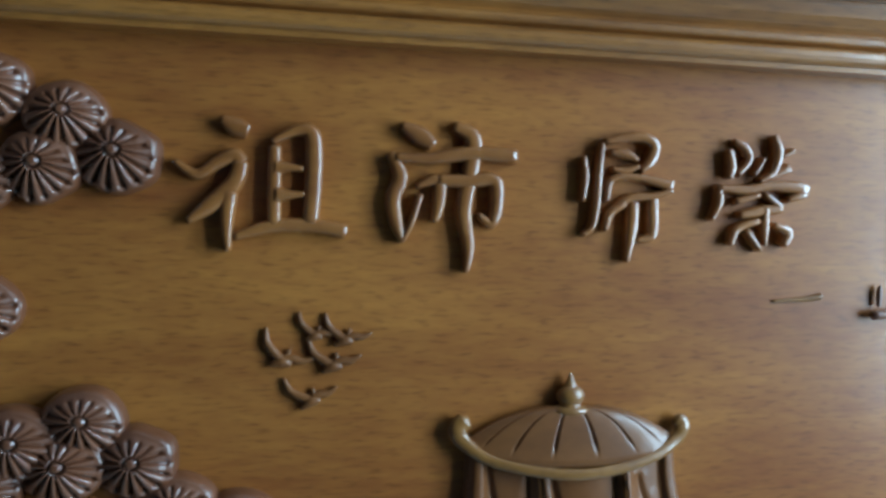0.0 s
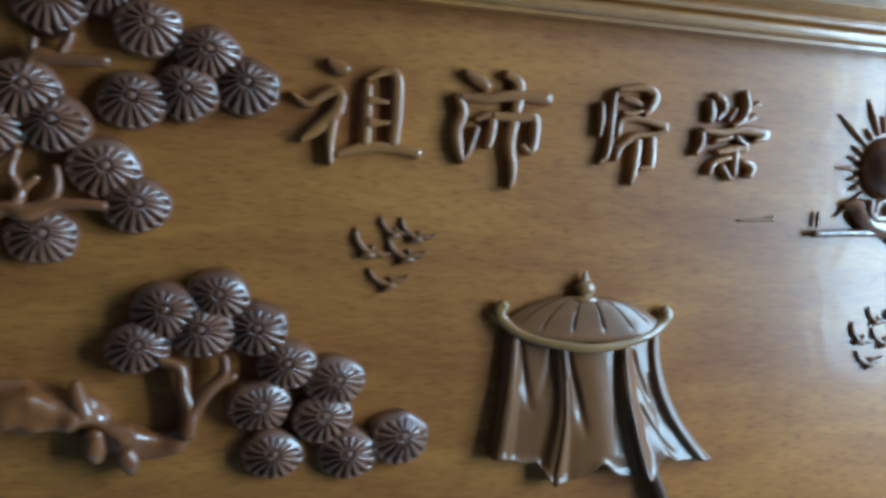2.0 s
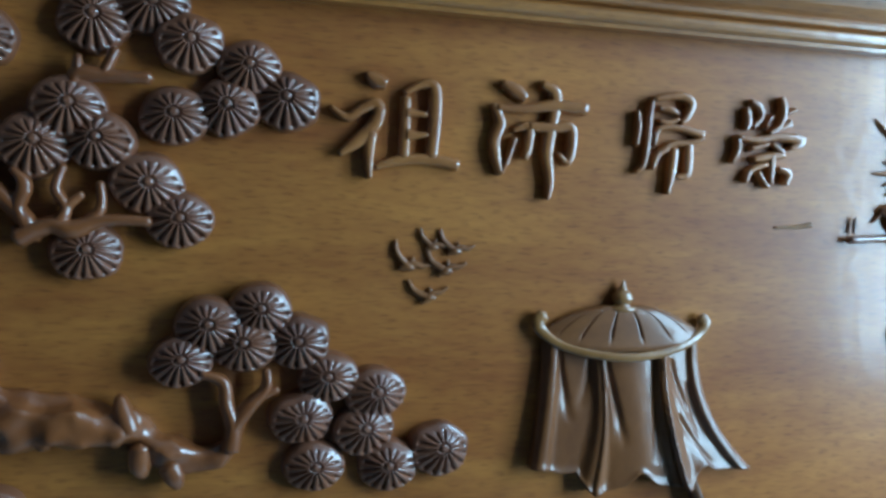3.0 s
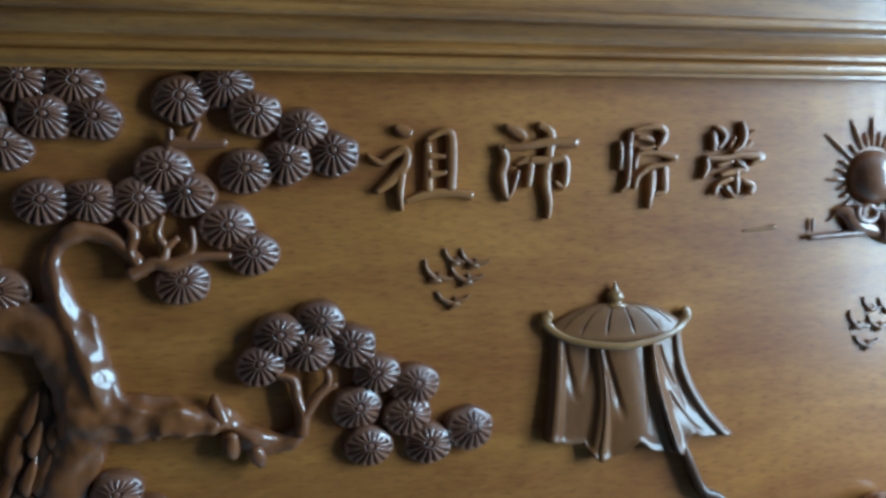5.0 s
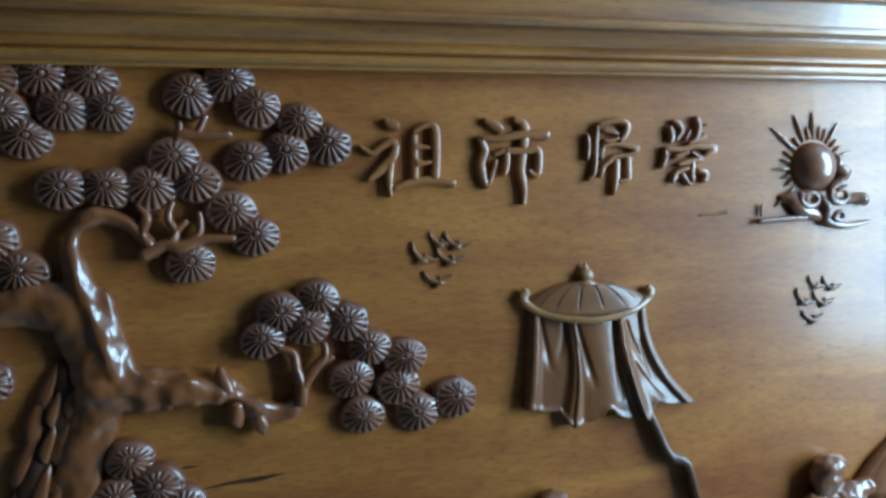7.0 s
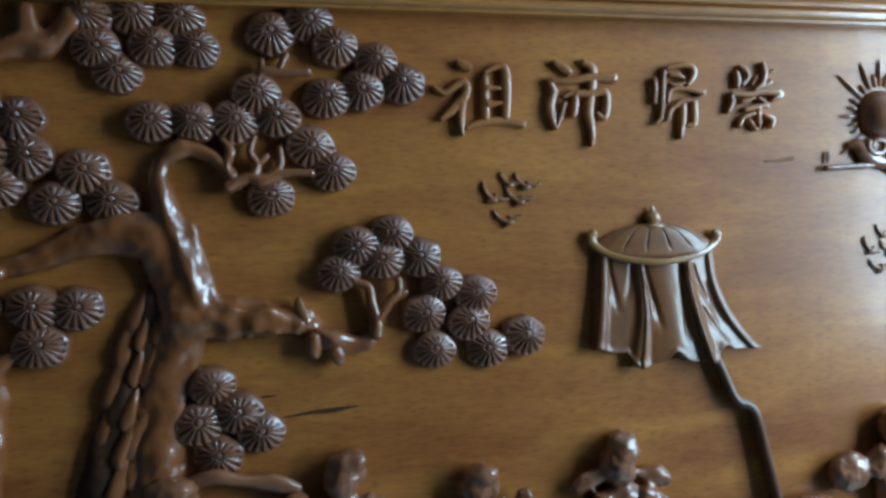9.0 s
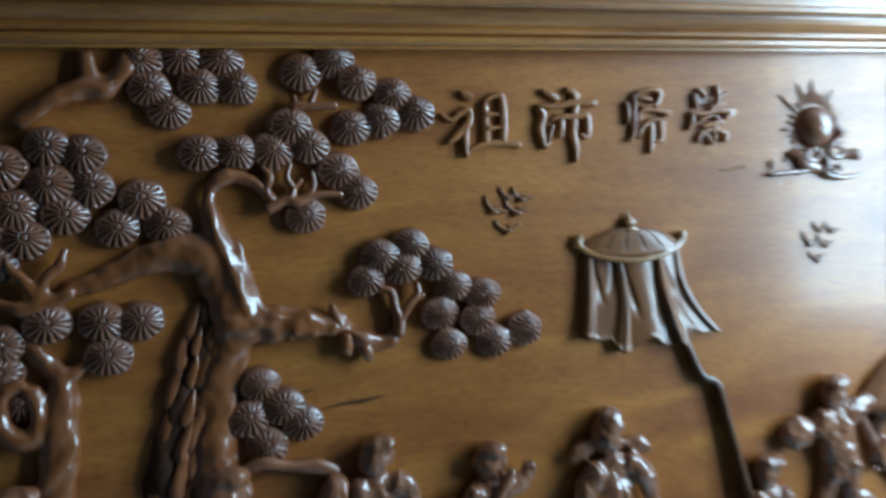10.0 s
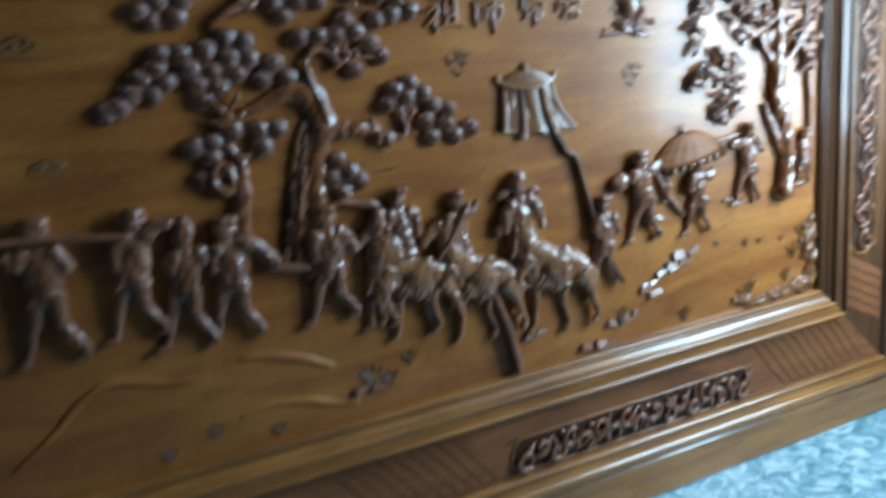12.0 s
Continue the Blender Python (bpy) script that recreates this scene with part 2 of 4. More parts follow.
# Only the floor shows; walls and ceiling are added to hold and bounce light.
LEFT, BACK = -4.2, -4.8
tagged(part("floor", box(bmesh.new(), LEFT - 0.2, WALL_X + 0.2, BACK - 0.2, 0.3, FLOOR - 0.2, FLOOR), STONE, smooth=False), "polished blue-grey speckled stone floor", "floor", kind="structure")
tagged(part("ceiling", box(bmesh.new(), LEFT - 0.2, WALL_X + 0.2, BACK - 0.2, 0.3, TOP, TOP + 0.2), LIMEWASH, smooth=False), "plain grey ceiling, unseen, added to bounce light", "ceiling", kind="structure")
wall("wall_north", LEFT - 0.2, WALL_X + 0.2, 0.1, 0.3, FLOOR, TOP, "plain blue-grey wall behind the carved panel, added unseen")
wall("wall_south", LEFT - 0.2, WALL_X + 0.2, BACK - 0.2, BACK, FLOOR, TOP, "plain blue-grey wall, unseen, added to close the room")
wall("wall_west", LEFT - 0.2, LEFT, BACK, 0.1, FLOOR, TOP, "plain blue-grey wall, unseen, added to close the room")
bm = bmesh.new()
edges = (BACK, WINDOWS[1][0], WINDOWS[1][1], WINDOWS[0][0], WINDOWS[0][1], 0.1)
for y0, y1 in ((edges[0], edges[1]), (edges[2], edges[3]), (edges[4], edges[5])):
    box(bm, WALL_X, WALL_X + 0.2, y0, y1, FLOOR, TOP)
for y0, y1, watts in WINDOWS:
    box(bm, WALL_X, WALL_X + 0.2, y0, y1, FLOOR, WIN_Z0)
    box(bm, WALL_X, WALL_X + 0.2, y0, y1, WIN_Z1, TOP)
tagged(part("wall_east", bm, PLASTER, smooth=False), "plain blue-grey wall with two window openings, added unseen", "wall", kind="structure")

# ---- the panel's board and frame ----
FX0, FX1, FZ0, FZ1 = -1.75, 1.147, 0.555, 1.716
panel = thing("relief_screen", "large varnished honey-brown wooden relief screen in a moulded frame", "wooden screen")
part("board", box(bmesh.new(), FX0 - 0.1, FX1 + 0.1, 0.0, 0.05, FZ0 - 0.1, FZ1 + 0.1), BOARD, panel, smooth=False)


def rail(name, profile, side, material, parent, label=""):
    """A mitred frame bar: profile of (distance outwards from the field, y), closed at the back."""
    bm = bmesh.new()
    ends = {"top": ((FX0, FZ1, -1, 1), (FX1, FZ1, 1, 1)), "bottom": ((FX0, FZ0, -1, -1), (FX1, FZ0, 1, -1)),
            "right": ((FX1, FZ0, 1, -1), (FX1, FZ1, 1, 1)), "left": ((FX0, FZ0, -1, -1), (FX0, FZ1, -1, 1))}[side]
    rows = []
    for x, z, sx, sz in ends:
        rows.append([bm.verts.new((x + sx * o, y, z + sz * o)) for o, y in profile])
    n = len(profile)
    for i in range(n):
        bm.faces.new((rows[0][i], rows[0][(i + 1) % n], rows[1][(i + 1) % n], rows[1][i]))
    bm.faces.new(rows[0])
    bm.faces.new(rows[1][::-1])
    ob = part(name, bm, material, parent, label, smooth=False)
    return ob


def arc(o, y, r, a0, a1, n=6):
    """Points on a round of the moulding's profile: degrees, 90 is towards the viewer."""
    return [(o + r * math.cos(radians(a0 + (a1 - a0) * i / n)), y - r * math.sin(radians(a0 + (a1 - a0) * i / n))) for i in range(n + 1)]


INNER = [(0.0, 0.02), (0.0, -0.019), *arc(0.011, -0.020, 0.007, 180, 10), (0.019, -0.018), *arc(0.024, -0.021, 0.004, 180, 0), (0.030, -0.020),
         (0.034, -0.025), (0.041, -0.030), (0.049, -0.034), (0.053, -0.034), (0.053, -0.040), *arc(0.0605, -0.042, 0.0075, 180, 0), (0.068, -0.037), (0.074, -0.037),
         (0.096, -0.040), (0.101, -0.040), (0.101, -0.045), *arc(0.108, -0.046, 0.007, 180, 0), (0.116, -0.038), (0.116, 0.02)]
FLAT = [(0.116, 0.02), (0.116, -0.028), (0.124, -0.028), (0.126, -0.026), (0.318, -0.026), (0.320, -0.028), (0.330, -0.028), (0.330, 0.02)]
OUTER = [(0.330, 0.02), (0.330, -0.034), *arc(0.344, -0.036, 0.012, 170, 10), (0.360, -0.040), (0.368, -0.044), *arc(0.390, -0.048, 0.020, 175, 20), (0.416, -0.046), (0.424, -0.052),
         (0.544, -0.058), (0.553, -0.054), (0.553, 0.02)]
friezes = {}
for side in ("top", "bottom", "right", "left"):
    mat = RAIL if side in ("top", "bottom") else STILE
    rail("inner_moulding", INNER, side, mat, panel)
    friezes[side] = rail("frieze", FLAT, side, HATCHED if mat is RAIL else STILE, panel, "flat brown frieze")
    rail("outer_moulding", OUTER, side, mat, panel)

# ---- pine tree ----
def fan_mesh(name, seed, ribs=16):
    """A low dome of needles: round ribs parted by dark cuts that fan from a small boss above the middle, on a smooth shoulder that flares down to the board."""
    rnd = random.Random(seed)
    bm = bmesh.new()
    R, per = 0.0262, 12
    n = ribs * per
    phase = rnd.random() * 6.28
    wob = [rnd.uniform(-0.03, 0.03) for _ in range(5)]
    jit = [rnd.uniform(0.75, 1.25) for _ in range(ribs)]
    slip = [rnd.uniform(-0.12, 0.12) for _ in range(ribs)]
    radii = [0.07, 0.14, 0.17, 0.21, 0.25, 0.33, 0.45, 0.6, 0.74, 0.85, 0.93, 0.98, 1.02, 1.07, 1.13, 1.18, 1.21]
    rise = 0.0045
    top = bm.verts.new((0, -0.0206, rise))
    rings = []
    for r in radii:
        ring = []
        for i in range(n):
            w = 2 * math.pi * (i + slip[i // per] * math.sin(math.pi * (i % per) / per)) / n
            up = math.sin(w)
            edge = R * (1 + sum(a * math.cos((j + 2) * w + phase * j) for j, a in enumerate(wob)))
            x, z = edge * r * math.cos(w), 0.90 * edge * r * up + rise * max(0.0, 1 - r)
            h = 0.0115 + 0.0086 * (1 - min(r, 1.0) ** 2.0)
            near = (i % per) / per
            near = min(near, 1 - near)
            cut = jit[(i + per // 2) // per % ribs]
            reach = 1.08 if up < 0.1 else 1.0 - 0.16 * min(1.0, (up - 0.1) / 0.6)
            if r <= 0.14:
                h += 0.0004
            elif r <= 0.21:
                h -= 0.0034
            elif r < reach:
                deep = 0.0050 * cut * min(1.0, (r - 0.12) / 0.2) * (0.82 - 0.32 * up)
                h -= deep * math.exp(-(near / 0.19) ** 2)
            if r > 1.0:
                q = (r - 1.0) / 0.21
                h = 0.0115 * math.sqrt(max(0.0, 1 - q ** 2.0)) - 0.004 * (q > 0.97)
                if r < reach:
                    h -= 0.0022 * cut * math.exp(-(near / 0.19) ** 2)
            ring.append(bm.verts.new((x, -h, z)))
        rings.append(ring)
    for i in range(n):
        bm.faces.new((top, rings[0][i], rings[0][(i + 1) % n]))
    for a, b in zip(rings, rings[1:]):
        for i in range(n):
            bm.faces.new((a[i], a[(i + 1) % n], b[(i + 1) % n], b[i]))
    bmesh.ops.recalc_face_normals(bm, faces=bm.faces[:])
    me = bpy.data.meshes.new(name)
    bm.to_mesh(me)
    bm.free()
    me.materials.append(FAN)
    for p in me.polygons:
        p.use_smooth = True
    return me


FANS = [fan_mesh("needle_fan", s, 15 + s % 3) for s in range(5)]
fan_dice = random.Random(4)


def fans(tree, places, size=1.0):
    """A spray of fans by the places of their bosses; the higher ones lie over the lower."""
    low, high = min(z for _, z in places), max(z for _, z in places)
    for x, z in places:
        ob = new("needle_fan", FANS[fan_dice.randrange(5)])
        s = size * fan_dice.uniform(0.95, 1.08)
        over = 0.007 * (z - low) / max(high - low, 0.001) * (z < FZ1 - 0.03)
        turn = Euler((radians(fan_dice.uniform(-3, 6)), radians(fan_dice.uniform(-12, 12)), radians(fan_dice.uniform(-7, 7)))).to_matrix().to_4x4()
        ob.matrix_basis = Matrix.Translation((x, -over, z - 0.0045)) @ turn @ Matrix.Diagonal((0.92 * s, 1.0, 0.90 * s, 1))
        ob.parent = tree


pine = thing("pine_tree", "carved gnarled pine tree with round ribbed needle fans, dark wood", "carved tree")
bm = bmesh.new()
limb(bm, [(-0.668, 0.98, 0.044, 0.004), (-0.660, 1.08, 0.038, 0.0), (-0.650, 1.16, 0.031, -0.002), (-0.640, 1.24, 0.026, -0.004), (-0.625, 1.30, 0.026, -0.005), (-0.609, 1.35, 0.030, -0.006),
          (-0.611, 1.40, 0.034, -0.006), (-0.632, 1.443, 0.033, -0.006), (-0.672, 1.455, 0.026, -0.005), (-0.719, 1.447, 0.020, -0.004), (-0.767, 1.427, 0.015, -0.004), (-0.812, 1.417, 0.011, -0.004)], flat=0.62, sides=20, knots=0.22, steps=8)
limb(bm, [(-0.594, 1.338, 0.014), (-0.592, 1.37, 0.022), (-0.602, 1.41, 0.024), (-0.617, 1.455, 0.020), (-0.628, 1.495, 0.015), (-0.632, 1.518, 0.011), (-0.625, 1.538, 0.011), (-0.601, 1.551, 0.011), (-0.573, 1.543, 0.010), (-0.553, 1.522, 0.010), (-0.543, 1.504, 0.009)], y=-0.012, flat=0.85, knots=0.1, steps=8, square=1.6)
limb(bm, [(-0.590, 1.40, 0.011), (-0.595, 1.435, 0.010), (-0.600, 1.468, 0.005)], y=-0.012, flat=1.0)
limb(bm, [(-0.625, 1.35, 0.028), (-0.585, 1.353, 0.026), (-0.549, 1.349, 0.025), (-0.517, 1.347, 0.024), (-0.492, 1.342, 0.019), (-0.475, 1.341, 0.022), (-0.461, 1.331, 0.014), (-0.443, 1.320, 0.017), (-0.419, 1.312, 0.012), (-0.397, 1.313, 0.011), (-0.384, 1.325, 0.009), (-0.379, 1.344, 0.009)], flat=0.9, knots=0.6, steps=8)
melted(part("trunk", bm, TRUNK, pine), 0.0036, 2, 0.008, 0.001)
for path in ([(-0.470, 1.340, 0.015), (-0.476, 1.356, 0.011), (-0.478, 1.370, 0.005)], [(-0.462, 1.325, 0.012), (-0.461, 1.308, 0.011), (-0.459, 1.298, 0.005)], [(-0.438, 1.307, 0.011), (-0.433, 1.295, 0.010), (-0.430, 1.287, 0.006)],
             [(-0.386, 1.318, 0.010), (-0.384, 1.340, 0.009), (-0.390, 1.360, 0.008), (-0.394, 1.380, 0.007), (-0.412, 1.388, 0.005)], [(-0.384, 1.338, 0.009), (-0.370, 1.358, 0.008), (-0.356, 1.374, 0.006), (-0.356, 1.390, 0.005)], [(-0.362, 1.366, 0.006), (-0.346, 1.372, 0.004)],
             [(-0.557, 1.505, 0.011), (-0.532, 1.516, 0.009), (-0.515, 1.513, 0.010), (-0.49, 1.521, 0.007), (-0.455, 1.520, 0.005)], [(-0.545, 1.510, 0.009), (-0.556, 1.528, 0.007), (-0.551, 1.548, 0.008), (-0.560, 1.562, 0.005)], [(-0.528, 1.514, 0.009), (-0.520, 1.530, 0.006), (-0.528, 1.546, 0.006), (-0.522, 1.565, 0.004)], [(-0.508, 1.515, 0.008), (-0.494, 1.530, 0.006), (-0.494, 1.552, 0.004)], [(-0.521, 1.530, 0.006), (-0.508, 1.542, 0.004)],
             [(-0.515, 1.628, 0.006), (-0.511, 1.640, 0.008), (-0.492, 1.640, 0.007), (-0.455, 1.640, 0.006)], [(-0.511, 1.640, 0.007), (-0.511, 1.655, 0.004)], [(-0.492, 1.640, 0.006), (-0.482, 1.662, 0.005)],
             [(-0.560, 1.345, 0.012), (-0.553, 1.331, 0.010)], [(-0.545, 1.342, 0.011), (-0.536, 1.329, 0.009)]):
    part("twig", limb(bmesh.new(), [(a, b, 0.85 * r) for a, b, r in path], y=-0.013, flat=1.2, knots=0.25), TRUNK, pine)
# Dark-coloured bar for shade in the trunk's hollow; long scales of bark along it.
melted(part("hollow_shade", limb(bmesh.new(), [(-0.640, 1.40, 0.010, -0.004), (-0.647, 1.35, 0.017, -0.003), (-0.668, 1.285, 0.022, 0.0), (-0.692, 1.225, 0.026, 0.0), (-0.708, 1.16, 0.030, 0.0), (-0.722, 1.08, 0.034, 0.002), (-0.732, 1.02, 0.036, 0.004)], flat=0.5, sides=14, knots=0.3), DARKWOOD, pine), 0.0042, 2)
bark_dice = random.Random(21)
for i in range(24):
    t = i / 23
    z = 1.366 - 0.335 * t + bark_dice.uniform(-0.006, 0.006)
    x = -0.646 - 0.070 * t ** 0.9 + (-0.018 - 0.014 * t, 0.012, -0.003)[i % 3] + bark_dice.uniform(-0.003, 0.003)
    g, tilt = (0.85 + 0.35 * t) * bark_dice.uniform(0.8, 1.25), bark_dice.uniform(0.25, 0.6)
    flake = [(tilt * 0.028, 0.028, 0.0015), (tilt * 0.019, 0.018, 0.0055), (tilt * 0.006, 0.004, 0.0080), (-tilt * 0.008, -0.012, 0.0088), (-tilt * 0.010, -0.022, 0.0066), (-tilt * 0.008, -0.028, 0.0020)]
    part("bark_scale", limb(bmesh.new(), [(x + g * dx, z + g * dz, g * r) for dx, dz, r in flake], y=-0.005 - 0.003 * (i % 3), flat=0.8, knots=0.5, seed=i), TRUNK, pine)
# The thinner stem beside the trunk.
bm = bmesh.new()
limb(bm, [(-0.875, 0.98, 0.03, 0.006), (-0.865, 1.03, 0.03, 0.0), (-0.842, 1.15, 0.026, -0.002), (-0.828, 1.25, 0.023, -0.004), (-0.822, 1.30, 0.018, -0.004), (-0.85, 1.345, 0.014, -0.004), (-0.89, 1.37, 0.010, -0.004)], flat=0.8, sides=16, knots=0.3, steps=8)
limb(bm, [(-0.825, 1.295, 0.012), (-0.80, 1.32, 0.009), (-0.775, 1.335, 0.006)], flat=0.9, knots=0.2)
limb(bm, [(-0.84, 1.405, 0.009), (-0.850, 1.43, 0.008), (-0.868, 1.448, 0.007), (-0.872, 1.465, 0.005)], y=-0.016, flat=0.9, knots=0.2)
limb(bm, [(-0.838, 1.41, 0.009), (-0.828, 1.436, 0.008), (-0.812, 1.45, 0.007), (-0.806, 1.472, 0.005)], y=-0.016, flat=0.9, knots=0.2)
limb(bm, [(-0.80, 1.415, 0.010), (-0.855, 1.40, 0.010), (-0.885, 1.41, 0.006)], y=-0.014, flat=0.9, knots=0.3)
limb(bm, [(-0.866, 1.310, 0.010), (-0.888, 1.295, 0.012), (-0.893, 1.262, 0.013), (-0.876, 1.237, 0.014), (-0.856, 1.24, 0.012), (-0.850, 1.27, 0.012), (-0.856, 1.30, 0.010)], y=-0.014, flat=1.0, knots=0.3)
melted(part("stem", bm, TRUNK, pine), 0.0042, 2)
melted(part("bough", limb(limb(bmesh.new(), [(-0.845, 1.622, 0.010), (-0.81, 1.650, 0.015), (-0.772, 1.666, 0.016), (-0.745, 1.668, 0.015), (-0.722, 1.690, 0.012), (-0.715, 1.708, 0.010)], flat=0.9, knots=0.25), [(-0.765, 1.712, 0.011), (-0.763, 1.695, 0.012), (-0.757, 1.672, 0.013)], flat=0.9, knots=0.2), TRUNK, pine), 0.0042, 2)

fans(pine, [(-0.701, 1.706), (-0.652, 1.710), (-0.602, 1.706), (-0.693, 1.670), (-0.632, 1.672), (-0.584, 1.671), (-0.672, 1.642)])
fans(pine, [(-0.500, 1.690), (-0.454, 1.706), (-0.424, 1.676), (-0.375, 1.660), (-0.342, 1.633), (-0.436, 1.615), (-0.392, 1.625)])
fans(pine, [(-0.519, 1.618), (-0.495, 1.591), (-0.458, 1.557), (-0.431, 1.526), (-0.545, 1.586), (-0.591, 1.587), (-0.638, 1.587), (-0.506, 1.498)])
fans(pine, [(-0.429, 1.403), (-0.406, 1.435), (-0.362, 1.449), (-0.375, 1.417), (-0.328, 1.419), (-0.300, 1.385), (-0.256, 1.369), (-0.324, 1.348), (-0.266, 1.334), (-0.311, 1.301), (-0.241, 1.298), (-0.192, 1.311)])
fans(pine, [(-0.582, 1.277), (-0.553, 1.242), (-0.599, 1.232), (-0.528, 1.215), (-0.577, 1.191)])
fans(pine, [(-0.816, 1.601), (-0.775, 1.590), (-0.868, 1.577), (-0.816, 1.553), (-0.769, 1.548), (-0.712, 1.531), (-0.858, 1.526), (-0.803, 1.516), (-0.744, 1.496), (-0.683, 1.496), (-0.898, 1.504), (-0.849, 1.489), (-0.888, 1.462)])
fans(pine, [(-0.833, 1.383), (-0.770, 1.379), (-0.724, 1.376), (-0.766, 1.335), (-0.884, 1.362), (-0.926, 1.355), (-0.890, 1.326), (-0.920, 1.277), (-0.868, 1.287)])
fans(pine, [(-0.969, 1.575), (-0.925, 1.572), (-0.911, 1.538), (-0.984, 1.545), (-1.022, 1.525), (-0.965, 1.512), (-1.046, 1.493), (-0.998, 1.486), (-1.076, 1.466), (-1.105, 1.458)])
fans(pine, [(-1.000, 1.673), (-0.955, 1.687), (-0.905, 1.690), (-0.975, 1.648), (-0.922, 1.653)])

# ---- canopy on its pole ----
canopy = thing("canopy", "carved canopy with domed ribbed top and draped curtain on pole", "canopy")
canopy.scale = (1, 0.62, 1)


def curtain():
    """Cloth hanging from four rounded rolls with steep hollows beside them, draped in soft swags between, flaring to a scalloped hem."""
    bm = bmesh.new()
    nu, nv = 300, 54
    # each roll: x under the rim, x at the hem, how its way bends, how far it stands out, its half width
    rolls = ((-0.079, -0.089, 1.8, 0.013, 0.0075), (-0.029, -0.030, 1.4, 0.012, 0.0085), (0.040, 0.074, 1.6, 0.011, 0.0068), (0.079, 0.149, 2.1, 0.012, 0.0070))
    # creases inside the panels, drooping from under the rim: panel, place between the rolls at top and bottom, height, half width, from, to
    swags = ((0, 0.16, 0.42, 0.007, 0.07, 0.0, 0.60), (0, 0.82, 0.55, 0.005, 0.08, 0.0, 0.50), (1, 0.12, 0.34, 0.008, 0.05, 0.0, 0.72), (1, 0.06, 0.14, 0.005, 0.05, 0.25, 1.0),
             (1, 0.92, 0.74, 0.007, 0.05, 0.0, 0.85), (2, 0.30, 0.62, 0.005, 0.10, 0.10, 0.62), (2, 0.75, 0.62, 0.005, 0.10, 0.30, 0.80), (2, 0.25, 0.55, 0.004, 0.08, 0.55, 1.0))
    grid = []
    for j in range(nv + 1):
        v = j / nv
        row = []
        rx = [a + (b - a) * v ** p for a, b, p, _, _ in rolls]
        rx[1] += 0.008 * math.sin(math.pi * v) ** 1.2
        x0, x1 = rx[0] - 0.009, rx[3] + 0.006 + 0.010 * max(0.0, v - 0.6)
        for i in range(nu + 1):
            u = i / nu
            x = x0 + (x1 - x0) * u
            k = 0 if x < rx[1] else 1 if x < rx[2] else 2
            w = min(max((x - rx[k]) / (rx[k + 1] - rx[k]), 0), 1)
            # the hem: lowest under each roll, arched where the cloth tucks in
            if k == 0:
                hem = 1.283 - 0.008 * min(1, w / 0.4) - 0.022 * max(0, (w - 0.74) / 0.26) ** 0.7
            elif k == 1:
                hem = 1.252 + 0.006 * min(1, w * 4) + 0.014 * math.exp(-((w - 0.52) / 0.13) ** 2) - 0.003 * max(0, w - 0.6) / 0.4
            else:
                hem = 1.254 + 0.016 * min(1, max(0, w - 0.08) / 0.16) ** 0.7 + 0.006 * math.exp(-((w - 0.36) / 0.12) ** 2) - 0.002 * w
            top = 1.410 - 0.014 * math.sin(math.pi * u)
            z = top + (hem - top) * v
            y = 0.006 + 0.006 * math.sin(math.pi * u)
            # a long slope falls away from each roll to the hollow before the next
            y += (0.007 * (1 - w) if k == 0 else 0.009 * math.sin(math.pi * w) ** 0.8 + 0.003 * (1 - w) if k == 1 else 0.0145 * (1 - w)) * (0.7 + 0.5 * v)
            for c, (_, _, _, d, g) in zip(rx, rolls):
                q = (x - c) / (g * (0.8 + 0.5 * v))
                side = math.exp(-abs(q) ** (2.6 if q > 0 else 3.4))
                y += d * (0.62 + 0.45 * v) * side
            for c, a, b, d, g, v0, v1 in swags:
                if c == k and v0 < v < v1:
                    m = (v - v0) / (v1 - v0)
                    y -= 0.75 * d * math.exp(-((w - (a + (b - a) * m ** 1.5)) / (g * (0.6 + 0.8 * m))) ** 2) * math.sin(math.pi * min(1, 0.25 + 0.75 * m)) ** 0.8
            # the hem's lip turns outwards
            y += 0.004 * max(0.0, (v - 0.93) / 0.07) ** 2
            row.append(bm.verts.new((x, -y, z)))
        grid.append(row)
    for j in range(nv):
        for i in range(nu):
            bm.faces.new((grid[j][i], grid[j][i + 1], grid[j + 1][i + 1], grid[j + 1][i]))
    # a turned-in edge all round, down to the board
    rim = grid[0] + [r[-1] for r in grid[1:]] + grid[-1][-2::-1] + [r[0] for r in grid[-2:0:-1]]
    low = [bm.verts.new((q.co.x, 0.002, q.co.z)) for q in rim]
    for i in range(len(rim)):
        k = (i + 1) % len(rim)
        bm.faces.new((rim[i], rim[k], low[k], low[i]))
    return bm


part("curtain", curtain(), CLOTH, canopy)


